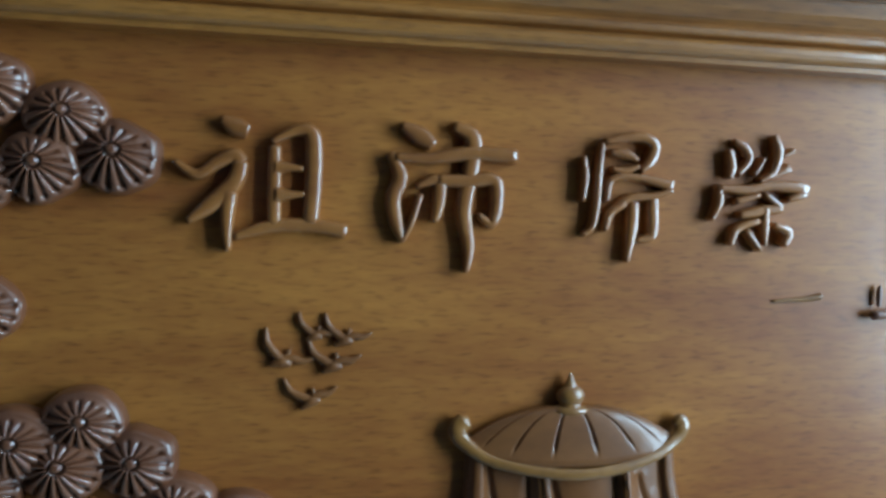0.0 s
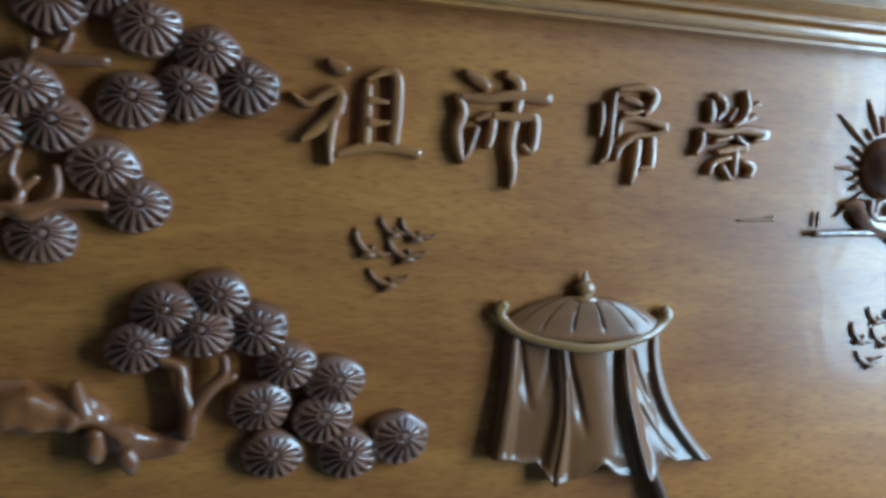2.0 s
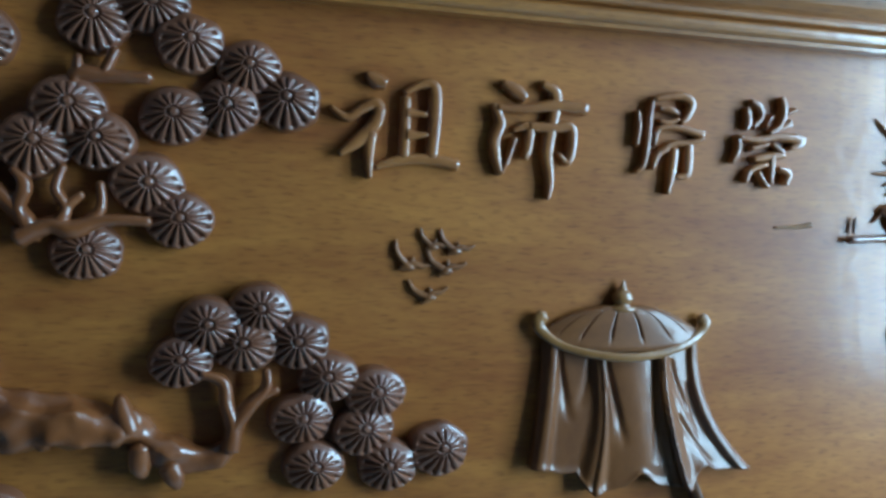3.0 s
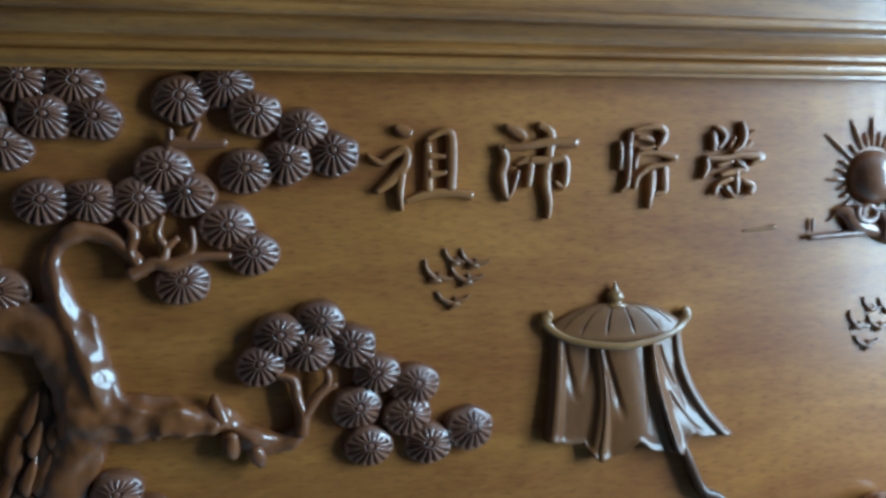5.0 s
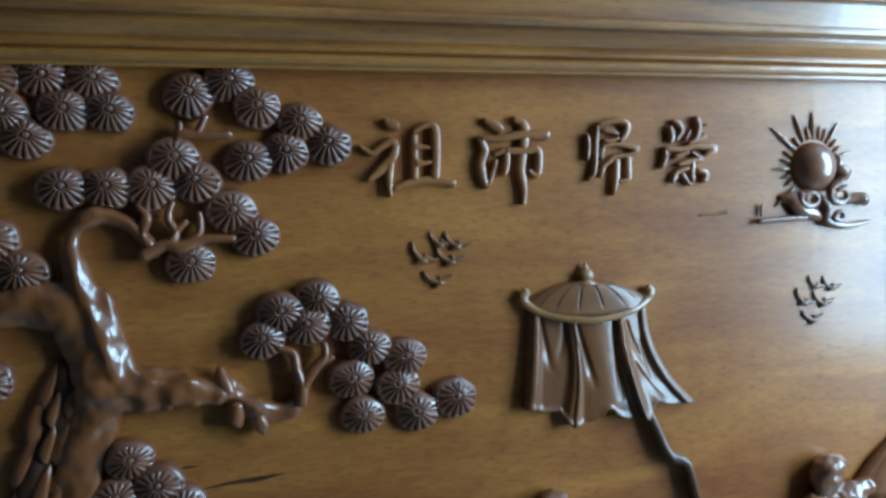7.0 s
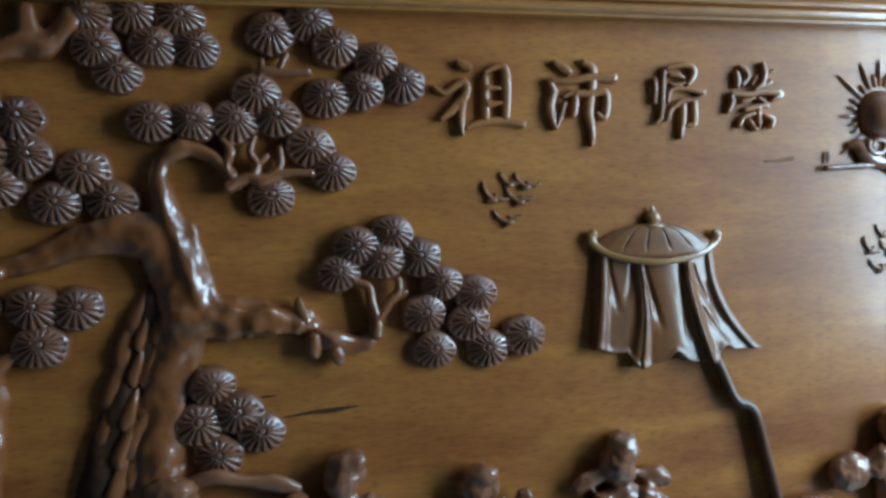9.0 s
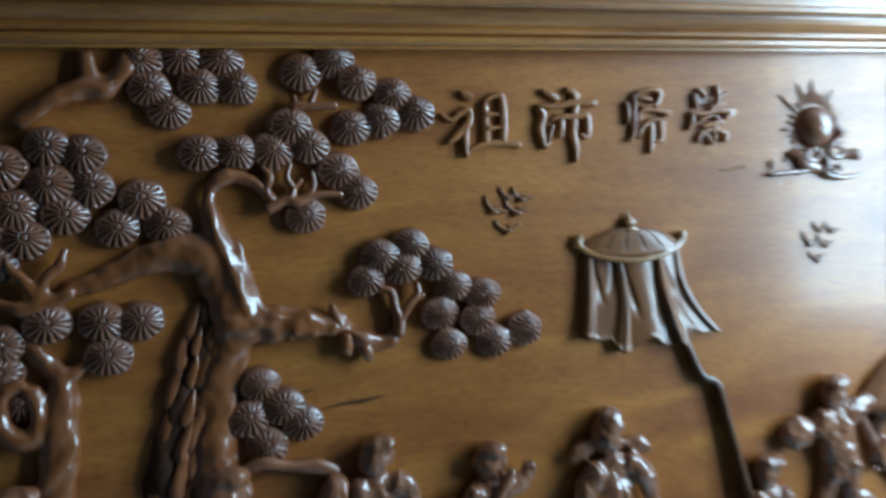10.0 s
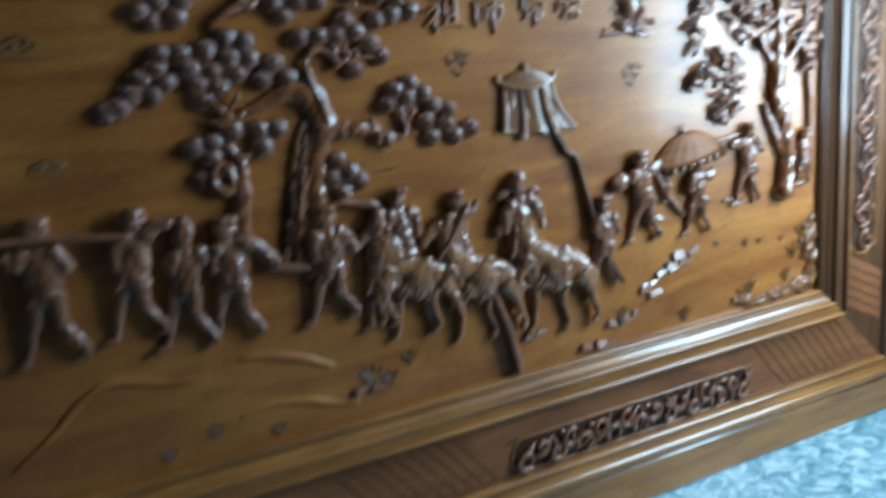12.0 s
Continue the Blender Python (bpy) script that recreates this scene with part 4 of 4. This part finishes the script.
    for top, knee, hoof, y in ((P(0.34, 0.72, 0.11, -0.020), (0.46 + reach, 0.62), (0.40 + reach, 0.30), -0.020), (P(0.26, 0.70, 0.10, -0.010), (0.20, 0.48), (0.24, 0.10), -0.010),
                               (P(-0.40, 0.76, 0.13, -0.020), (-0.46, 0.36), (-0.56, 0.06), -0.020), (P(-0.30, 0.72, 0.11, -0.010), (-0.12, 0.36), (-0.20, 0.05), -0.010)):
        limb(bm, [top, G(*knee, 0.058, y), G(*hoof, 0.034, y)], flat=0.9)
        limb(bm, [G(*hoof, 0.038, y), G(hoof[0] + 0.06, hoof[1] - 0.07, 0.045, y)], flat=0.9)
    limb(bm, [P(-0.53, 0.84, 0.06), P(-0.66, 0.74, 0.065), P(-0.70, 0.56, 0.05), P(-0.66, 0.44, 0.02)], flat=0.8)
    # saddle cloth and its fringe
    limb(bm, [P(-0.10, 0.95, 0.06, -0.03), P(-0.10, 0.72, 0.19, -0.026), P(-0.11, 0.60, 0.17, -0.024)], flat=0.42, sides=16)
    for i in range(7):
        limb(bm, [P(-0.28 + 0.06 * i, 0.60, 0.028, -0.032), P(-0.28 + 0.062 * i, 0.47 + 0.03 * math.sin(2.3 * i), 0.022, -0.026)], flat=0.9, sides=8)
    ob = melted(part("carved_horse", bm, HIDE), 0.0032, 1, 0.009, 0.0035)
    return tagged(ob, label, "carved horse", "carved procession")


# bearers with a carrying pole
figure(-1.300, 0.905, 0.350, 0.37, -1, 0.1, "cap", ((0.12, -0.12, 0.16, -0.2), (-0.14, -0.10, -0.2, -0.04)))
figure(-1.115, 0.920, 0.320, 0.36, -1, 0.12, "cap", ((0.16, 0.02, 0.27, 0.02), (-0.14, -0.10, -0.14, -0.24)), 0.06)
figure(-1.005, 0.872, 0.312, 0.38, -1, 0.15, "tall", ((0.13, -0.14, 0.10, -0.02), (-0.13, -0.12, -0.1, -0.2)), 0.06)
figure(-0.888, 0.862, 0.325, 0.36, -1, 0.15, "cap", ((0.20, -0.08, 0.36, -0.26), (-0.12, -0.12, -0.14, -0.22)), 0.0)
figure(-0.636, 0.852, 0.320, 0.38, -1, 0.3, "cap", ((0.15, -0.12, 0.22, -0.24), (-0.12, -0.12, -0.1, -0.26)), 0.0, 0, "carved walking attendant in a long robe, brown wood", 1.3)
figure(-0.505, 0.800, 0.320, 0.22, -1, 0.6, "tall", ((0.15, -0.12, 0.14, -0.3),), 0.03, 0, "carved walking attendant in a long robe, brown wood", 1.15)
tagged(part("carrying_pole", limb(bmesh.new(), [(-1.45, 1.205, 0.009), (-1.28, 1.196, 0.010), (-1.10, 1.170, 0.009)], y=-0.030, flat=1.0), CARVED), "carved carrying pole on the bearers' shoulders", "carved pole")
tagged(part("carved_load", limb(bmesh.new(), [(-0.610, 1.160, 0.006), (-0.58, 1.163, 0.010), (-0.545, 1.155, 0.009), (-0.515, 1.150, 0.011), (-0.485, 1.138, 0.007)], y=-0.014, flat=0.9, sides=10, knots=0.5), CARVED), "carved flat load borne above the bearers", "carved load")
tagged(part("carved_load", limb(bmesh.new(), [(-0.80, 1.030, 0.010), (-0.745, 1.020, 0.012), (-0.69, 1.010, 0.010)], y=-0.012, flat=0.9, sides=10, square=0.6), CARVED), "carved flat load borne between two bearers", "carved load")
# riders
horse(-0.405, 0.755, 0.245, -1, "carved horse with a saddle cloth, striding, brown wood")
figure(-0.430, 0.895, 0.290, 0.16, -1, 0.7, "cap", ((0.16, -0.12, 0.16, -0.3), (-0.14, -0.14, -0.22, -0.2)), 0.0, 0, "carved rider in a robe and cap, seated on a horse", 1.1)
horse(-0.215, 0.700, 0.265, -1, "carved horse with an arched neck, striding, brown wood", 0.08)
figure(-0.262, 0.865, 0.285, 0.16, -1, 0.7, "cap", ((0.17, -0.04, 0.22, 0.04), (-0.14, -0.14, -0.22, -0.2)), 0.0, 0, "carved rider with a raised whip, seated on a horse", 1.1)
horse(0.035, 0.665, 0.285, -1, "carved horse with a fringed saddle cloth, brown wood")
figure(-0.062, 0.815, 0.358, 0.14, -1, 0.8, "winged", ((0.17, -0.14, 0.2, -0.3), (-0.14, -0.16, -0.14, -0.3)), 0.0, 0, "carved official in a winged hat and cape, on horseback", 0.95)
tagged(part("carved_staff", limb(bmesh.new(), [(-0.175, 0.85, 0.009), (-0.150, 0.775, 0.012), (-0.122, 0.69, 0.013), (-0.100, 0.565, 0.012)], y=-0.018, flat=1.2, square=0.7), CARVED), "slanting brown carved staff", "carved staff")
tagged(part("carved_whip", limb(bmesh.new(), [(-0.232, 1.105, 0.006), (-0.275, 1.04, 0.009), (-0.335, 0.965, 0.006)], y=-0.034, flat=1.0), CARVED), "slim carved whip held by a rider", "carved whip")
# bearers of the canopy and the cart
figure(0.232, 0.770, 0.285, 0.28, -1, 0.45, "cap", ((0.12, -0.14, 0.16, -0.24), (-0.12, -0.12, -0.08, -0.24)))
figure(0.388, 0.878, 0.295, 0.38, -1, 0.3, "cap", ((0.14, -0.02, 0.24, 0.02), (-0.12, -0.08, -0.16, -0.12)), -0.05, -0.26, "carved bearer with a round bundle at his shoulder")
figure(0.600, 0.866, 0.255, 0.36, -1, 0.45, "cap", ((0.15, -0.08, 0.22, 0.0), (-0.14, -0.14, -0.14, -0.24)))
figure(0.815, 0.930, 0.270, 0.36, -1, 0.35, "cap", ((0.15, -0.10, 0.2, -0.18), (-0.18, -0.04, -0.3, -0.04)))
figure(1.070, 0.955, 0.200, 0.2, -1, 0.5, "cap", ())
figure(0.475, 0.985, 0.125, 0.12, -1, 0.7, "cap", ())
tagged(part("carrying_pole", limb(bmesh.new(), [(0.655, 1.146, 0.003), (0.70, 1.158, 0.004), (0.775, 1.165, 0.0035)], y=-0.018, flat=1.0), CARVED), "slim carved pole held out beside the parasol", "carved pole")
tagged(part("carved_ribbon", limb(bmesh.new(), [(0.424, 1.108, 0.009), (0.463, 1.04, 0.010), (0.50, 0.985, 0.009), (0.548, 0.935, 0.006)], y=-0.010, flat=0.9), CARVED), "carved curved ribbon hanging below the parasol", "carved ribbon")

parasol = thing("parasol", "carved domed parasol with a row of hanging bells", "parasol")
parasol.scale = (1, 1.05, 1)
bm = bmesh.new()
nu, nv, grid = 48, 14, []
for j in range(nv + 1):
    row = []
    for i in range(nu + 1):
        a, v = math.pi * i / nu, j / nv
        rx, rz = -math.cos(a), math.sin(a)
        px, pz = 0.140 * rx * v, 0.078 * (1 - v ** 2.2)
        row.append(bm.verts.new((0.560 + px, -(0.006 + 0.036 * math.sin(a) * v ** 0.7 - 0.0015 * (i % 6 == 0)), 1.122 + pz + 0.14 * px - 0.018 * math.sin(a) * v)))
    grid.append(row)
for j in range(nv):
    for i in range(nu):
        bm.faces.new((grid[j][i], grid[j][i + 1], grid[j + 1][i + 1], grid[j + 1][i]))
low = [bm.verts.new((q.co.x, 0.002, q.co.z)) for q in grid[-1]]
for i in range(nu):
    bm.faces.new((grid[-1][i], grid[-1][i + 1], low[i + 1], low[i]))
part("dome", bm, HATCHED, parasol)
part("finial", limb(bmesh.new(), [(0.552, 1.194, 0.008), (0.547, 1.209, 0.005), (0.543, 1.228, 0.0015)], y=-0.008, flat=1.0, sides=8), GOLD, parasol)
for i in range(6):
    x = 0.490 + 0.034 * i
    part("bell", blob(bmesh.new(), x, 1.094 + 0.14 * (x - 0.560), 0.0115, 0.015, 0.011, -0.028, 0, 12), GOLD, parasol)

# A small tasselled bell hanging between the parasol and the bearer behind it.
bell = thing("hanging_bell", "small carved bell with a fringe, hanging from a pole", "bell")
part("dome", blob(bmesh.new(), 0.702, 1.140, 0.017, 0.013, 0.014, -0.010, 0, 14), ROOF, bell)
for i in range(5):
    x = 0.688 + 0.007 * i
    part("tassel", limb(bmesh.new(), [(x, 1.138, 0.0028), (x, 1.120, 0.0032), (x + 0.001 * (i - 2), 1.102, 0.0024)], y=-0.013, flat=1.2, sides=8, steps=3), GOLD, bell)

# ---- ground, rocks and plants carved low on the board ----
def bank(points, label, low=1.0):
    return tagged(part("carved_bank", limb(bmesh.new(), [(x, z, low * r) for x, z, r in points], y=0.0, flat=0.45, sides=10, knots=0.3), BOARD), label, "carved ground", kind="structure")


BANK = "low raised contour of a river bank on the board"
bank([(-1.45, 0.66, 0.006), (-1.36, 0.72, 0.010), (-1.28, 0.79, 0.012), (-1.203, 0.82, 0.013), (-1.08, 0.787, 0.011), (-0.98, 0.775, 0.006)], BANK)
bank([(-0.90, 0.803, 0.006), (-0.82, 0.792, 0.012), (-0.74, 0.765, 0.014), (-0.66, 0.722, 0.008)], BANK)
bank([(-0.92, 0.646, 0.006), (-0.83, 0.660, 0.010), (-0.736, 0.642, 0.013), (-0.68, 0.620, 0.012), (-0.60, 0.60, 0.008)], BANK)
bank([(-1.45, 0.90, 0.005), (-1.30, 0.895, 0.009), (-1.12, 0.90, 0.008), (-1.0, 0.885, 0.005)], BANK)
rock_dice = random.Random(7)


def rock(x, z, s):
    """One or two flat chipped slabs with bevelled edges, tilted so that they catch the light."""
    bm = bmesh.new()
    for i in range(2):
        made = bmesh.ops.create_cube(bm, size=2.0)["verts"]
        m = Matrix.Translation((x + (i - 0.5) * rock_dice.uniform(0.9, 1.5) * s, 0.0, z + rock_dice.uniform(-0.3, 0.3) * s)) @ Euler((rock_dice.uniform(-0.42, -0.22), rock_dice.uniform(-0.35, 0.35), rock_dice.uniform(0.08, 0.28))).to_matrix().to_4x4() @ Matrix.Diagonal((s * rock_dice.uniform(0.65, 1.0), 0.0075, s * rock_dice.uniform(0.28, 0.42), 1))
        for v in made:
            w = v.co * rock_dice.uniform(0.85, 1.15)
            if v.co.y < 0:
                w.x, w.z = 0.8 * w.x, 0.75 * w.z
            v.co = m @ w
    return tagged(part("carved_rock", bm, CARVED, smooth=False), "small chipped carved rock on the board", "carved rock", "carved rocks")


for x, z, s in ((0.486, 0.773, 0.03), (0.53, 0.771, 0.024), (0.562, 0.807, 0.028), (0.409, 0.703, 0.02), (0.402, 0.729, 0.016), (0.287, 0.637, 0.026), (0.325, 0.642, 0.018), (0.189, 0.575, 0.028), (0.228, 0.575, 0.022), (-0.03, 0.657, 0.018), (-0.56, 0.635, 0.024)):
    rock(x, z, 1.6 * s)
for x, z, s in ((0.785, 0.6, 0.03), (0.828, 0.58, 0.026), (0.879, 0.575, 0.024), (0.926, 0.575, 0.026), (0.982, 0.58, 0.026), (1.029, 0.595, 0.03), (1.077, 0.59, 0.03), (1.116, 0.635, 0.026), (1.108, 0.695, 0.024), (1.092, 0.755, 0.026), (1.116, 0.805, 0.02), (0.74, 0.95, 0.018), (0.79, 0.935, 0.018), (0.45, 0.94, 0.014)):
    rock(x, z, s)


def heap(points, label):
    """A low lumpy run of chipped ground along the border."""
    ob = melted(part("carved_ledge", limb(bmesh.new(), points, y=0.0, flat=0.6, sides=12, knots=0.9, steps=10), ROOF), 0.0045, 1, 0.014)
    return tagged(ob, label, "carved ground")


heap([(0.77, 0.595, 0.012), (0.824, 0.58, 0.024), (0.879, 0.565, 0.018), (0.934, 0.57, 0.026), (0.998, 0.57, 0.022), (1.053, 0.585, 0.030), (1.108, 0.59, 0.034)], "lumpy carved ledge of stone along the lower border")
heap([(1.116, 0.58, 0.03), (1.12, 0.65, 0.026), (1.112, 0.72, 0.030), (1.12, 0.79, 0.024), (1.128, 0.84, 0.012)], "lumpy carved ledge of stone along the side border")


def plant(x, z, h, blades, spread, name="carved_plant", label="small carved tuft of grass on the board"):
    bm = bmesh.new()
    for i in range(blades):
        a = (i / max(blades - 1, 1) - 0.5) * spread
        limb(bm, [(x, z, 0.003), (x + 0.5 * h * math.sin(a) * 0.8, z + 0.5 * h * math.cos(a), 0.0035), (x + h * math.sin(a) + 0.01 * math.sin(i * 3), z + h * math.cos(a), 0.0015)], y=-0.004, flat=1.1, sides=8)
    return tagged(part(name, bm, GOLD), label, "carved plant", "carved plants")


for x, z, h, b in ((0.549, 0.575, 0.07, 4), (0.3, 0.645, 0.05, 3), (-0.037, 0.647, 0.06, 5), (-0.55, 0.635, 0.09, 7), (-0.5, 0.625, 0.07, 5), (0.69, 0.805, 0.03, 3), (0.817, 0.78, 0.04, 3), (0.879, 0.78, 0.03, 2), (0.982, 0.77, 0.03, 2), (0.835, 0.61, 0.07, 3),
                   (1.037, 0.695, 0.09, 3), (1.077, 0.765, 0.08, 3), (-0.434, 0.675, 0.06, 3), (-0.98, 0.615, 0.05, 3), (-0.82, 0.575, 0.05, 3), (-1.1, 0.585, 0.05, 3), (1.116, 0.735, 0.09, 4), (1.005, 0.615, 0.07, 4), (0.8, 0.605, 0.06, 2), (1.116, 0.675, 0.12, 3)):
    plant(x, z, h * 0.7, b, 1.3)
def cloud(x, z, size, label="small carved drifting cloud on the board"):
    """Three flat curls with a thin tail drawn out beside them."""
    bm = bmesh.new()
    for dx, dz, r in ((-0.9, 0.0, 0.75), (0.0, 0.35, 1.0), (0.9, -0.05, 0.7)):
        curl = [(x + size * (dx + r * (1 - 0.06 * k) * math.cos(0.55 * k)), z + size * 0.62 * (dz + r * (1 - 0.06 * k) * math.sin(0.55 * k)), size * (0.30 - 0.012 * k)) for k in range(12)]
        limb(bm, curl, y=0.0, flat=0.9, sides=8, steps=2)
    limb(bm, [(x - 2.4 * size, z - 0.75 * size, 0.08 * size), (x, z - 0.8 * size, 0.22 * size), (x + 2.5 * size, z - 0.9 * size, 0.14 * size), (x + 4.2 * size, z - 1.0 * size, 0.05 * size)], y=0.0, flat=0.9, sides=8)
    return tagged(part("carved_cloud", bm, GOLD), label, "carved cloud", "carved clouds")


for x, z, size in ((-1.25, 1.612, 0.026), (-1.245, 1.350, 0.022)):
    cloud(x, z, size)

# ---- pierced scroll insets and slanting strips of the frieze ----
def inset(x0, x1, z0, z1, name_label, bold=False):
    """A long round-ended slot with a raised lip, its ground coloured dark for a recess's shade and filled with
    scrolling tendrils.
    """
    ob = thing("scroll_inset", name_label, "carved inset", "carved insets of the frame")
    along_x = (x1 - x0) > (z1 - z0)
    w = (z1 - z0) / 2 if along_x else (x1 - x0) / 2
    length = (x1 - x0) if along_x else (z1 - z0)
    mx, mz = (x0 + x1) / 2, (z0 + z1) / 2

    def at(a, b):
        return (mx + a, mz + b) if along_x else (mx + b, mz + a)
    # outline of the slot, going round
    edge = []
    for k in range(9):
        t = radians(-90 + 180 * k / 8)
        edge.append(at(length / 2 - w + w * math.cos(t), w * math.sin(t)))
    for k in range(9):
        t = radians(90 + 180 * k / 8)
        edge.append(at(-length / 2 + w + w * math.cos(t), w * math.sin(t)))
    # A plate flush with the frieze; its dark colour stands for shade in depth.
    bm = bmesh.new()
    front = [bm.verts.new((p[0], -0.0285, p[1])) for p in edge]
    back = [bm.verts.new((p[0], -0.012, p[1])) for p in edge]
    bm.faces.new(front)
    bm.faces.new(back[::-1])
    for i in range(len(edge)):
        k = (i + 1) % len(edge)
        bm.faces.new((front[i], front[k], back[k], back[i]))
    part("ground", bm, DARKWOOD, ob, "ground coloured dark for the shade of a recess", smooth=False)
    ring = [(p[0], p[1], 0.0035) for p in edge + edge[:1]]
    part("lip", limb(bmesh.new(), ring, y=-0.0280, flat=1.0, sides=8, steps=2, tips=False), RAIL, ob)
    dice = random.Random(int(1000 * length))
    if bold:
        # a dense tangle of thick curling stems, with a few round holes between them
        n = round(length / (w * 1.05))
        for i in range(n + 1):
            c, s = -length / 2 + 0.8 * w + (length - 1.6 * w) * i / n, 1 if i % 2 else -1
            r0, t0 = w * dice.uniform(0.5, 0.62), dice.uniform(0, 6.28)
            curl = [(*at(c + r0 * (1 - 0.05 * k) * math.cos(t0 + s * 0.5 * k), s * 0.25 * w + r0 * (1 - 0.05 * k) * math.sin(t0 + s * 0.5 * k)), 0.0095 - 0.0003 * k, -0.035 - 0.0012 * k) for k in range(11)]
            part("tendril", limb(bmesh.new(), curl, flat=1.1, sides=8, steps=2, knots=0.2), CARVED, ob)
            a, q = dice.uniform(-1, 1), dice.uniform(0.5, 0.9)
            part("tendril", limb(bmesh.new(), [(*at(c + 0.7 * w * a - 0.4 * w, -q * w), 0.003, -0.030), (*at(c + 0.1 * w, dice.uniform(-0.2, 0.2) * w), 0.0095, -0.038), (*at(c - 0.7 * w * a + 0.4 * w, q * w), 0.004, -0.030)], flat=1.1, sides=8, knots=0.2), CARVED, ob)
            if i % 3:
                part("leaf", blob(bmesh.new(), *at(c + 0.5 * w, -s * dice.uniform(0.3, 0.7) * w), 0.016, 0.009, 0.008, -0.034, dice.uniform(-60, 60), 10), CARVED, ob)
        return ob
    # open S-shaped scrolls on the dark ground, one above another
    n = round(length / (w * 2.3))
    step = (length - 0.4 * w) / n
    for i in range(n):
        c, s = -length / 2 + 0.2 * w + step * (i + 0.5), 1 if i % 2 else -1
        for e in (-1, 1):
            spiral = []
            for k in range(18):
                r, t = 0.60 * w * (1 - 0.046 * k), 0.45 * k
                spiral.append((*at(c + e * (0.30 * step - r * math.cos(t)), s * e * (0.26 * w - r * math.sin(t) * 1.2)), 0.0056 - 0.00012 * k))
            part("tendril", limb(bmesh.new(), spiral, y=-0.0345, flat=1.2, sides=8, steps=2), CARVED, ob)
        part("tendril", limb(bmesh.new(), [(*at(c - 0.5 * step, -s * 0.85 * w), 0.003), (*at(c - 0.2 * step, -s * 0.25 * w), 0.0058), (*at(c + 0.2 * step, s * 0.25 * w), 0.0058), (*at(c + 0.5 * step, s * 0.85 * w), 0.003)], y=-0.033, flat=1.2, sides=8), CARVED, ob)
        part("leaf", blob(bmesh.new(), *at(c + 0.45 * step, -s * 0.55 * w), 0.009, 0.016, 0.007, -0.033, 25 * s, 10), CARVED, ob)
    return ob


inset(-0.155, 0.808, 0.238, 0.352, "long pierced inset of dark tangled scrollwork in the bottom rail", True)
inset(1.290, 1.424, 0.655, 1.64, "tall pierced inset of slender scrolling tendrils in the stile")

strip_mesh = {}


def strips(name, start, stop, step, horizontal):
    """Slanting flat strips with narrow gaps, side by side along the frieze."""
    if horizontal not in strip_mesh:
        bm = bmesh.new()
        w, h, slant = step - 0.006, 0.19, 0.15
        base = [(-w / 2 - slant / 2, h / 2), (w / 2 - slant / 2, h / 2), (w / 2 + slant / 2, -h / 2), (-w / 2 + slant / 2, -h / 2)]
        if not horizontal:
            base = [(-0.095, 0.05 + w / 2), (0.095, -0.05 + w / 2), (0.095, -0.05 - w / 2), (-0.095, 0.05 - w / 2)]
        a = [bm.verts.new((x, -0.001, z)) for x, z in base]
        b = [bm.verts.new((x, 0.004, z)) for x, z in base]
        bm.faces.new(a)
        for i in range(4):
            bm.faces.new((a[i], a[(i + 1) % 4], b[(i + 1) % 4], b[i]))
        bmesh.ops.recalc_face_normals(bm, faces=bm.faces[:])
        me = bpy.data.meshes.new("strip")
        bm.to_mesh(me)
        bm.free()
        me.materials.append(HATCHED)
        strip_mesh[horizontal] = me
    n = int(round((stop - start) / step))
    for i in range(n + 1):
        ob = new("strip", strip_mesh[horizontal])
        v = start + step * i
        ob.location = (v, -0.0275, FZ0 - 0.222) if horizontal else (FX1 + 0.222, -0.0275, v)
        ob.parent = friezes["bottom" if horizontal else "right"]


strips("strip", 0.915, 1.32, 0.045, True)
strips("strip", -0.62, -0.26, 0.045, True)
strips("strip", 0.44, 0.60, 0.04, False)


# Dark mineral streaks in the board's grain.
for path in ([(-0.506, 1.223, 0.0006), (-0.47, 1.227, 0.0022), (-0.44, 1.228, 0.0032), (-0.408, 1.231, 0.0006)], [(-0.530, 1.251, 0.0006), (-0.52, 1.2515, 0.0016), (-0.508, 1.252, 0.0006)]):
    part("grain_streak", limb(bmesh.new(), path, y=0.0, flat=0.12, sides=8), DARKWOOD, panel)
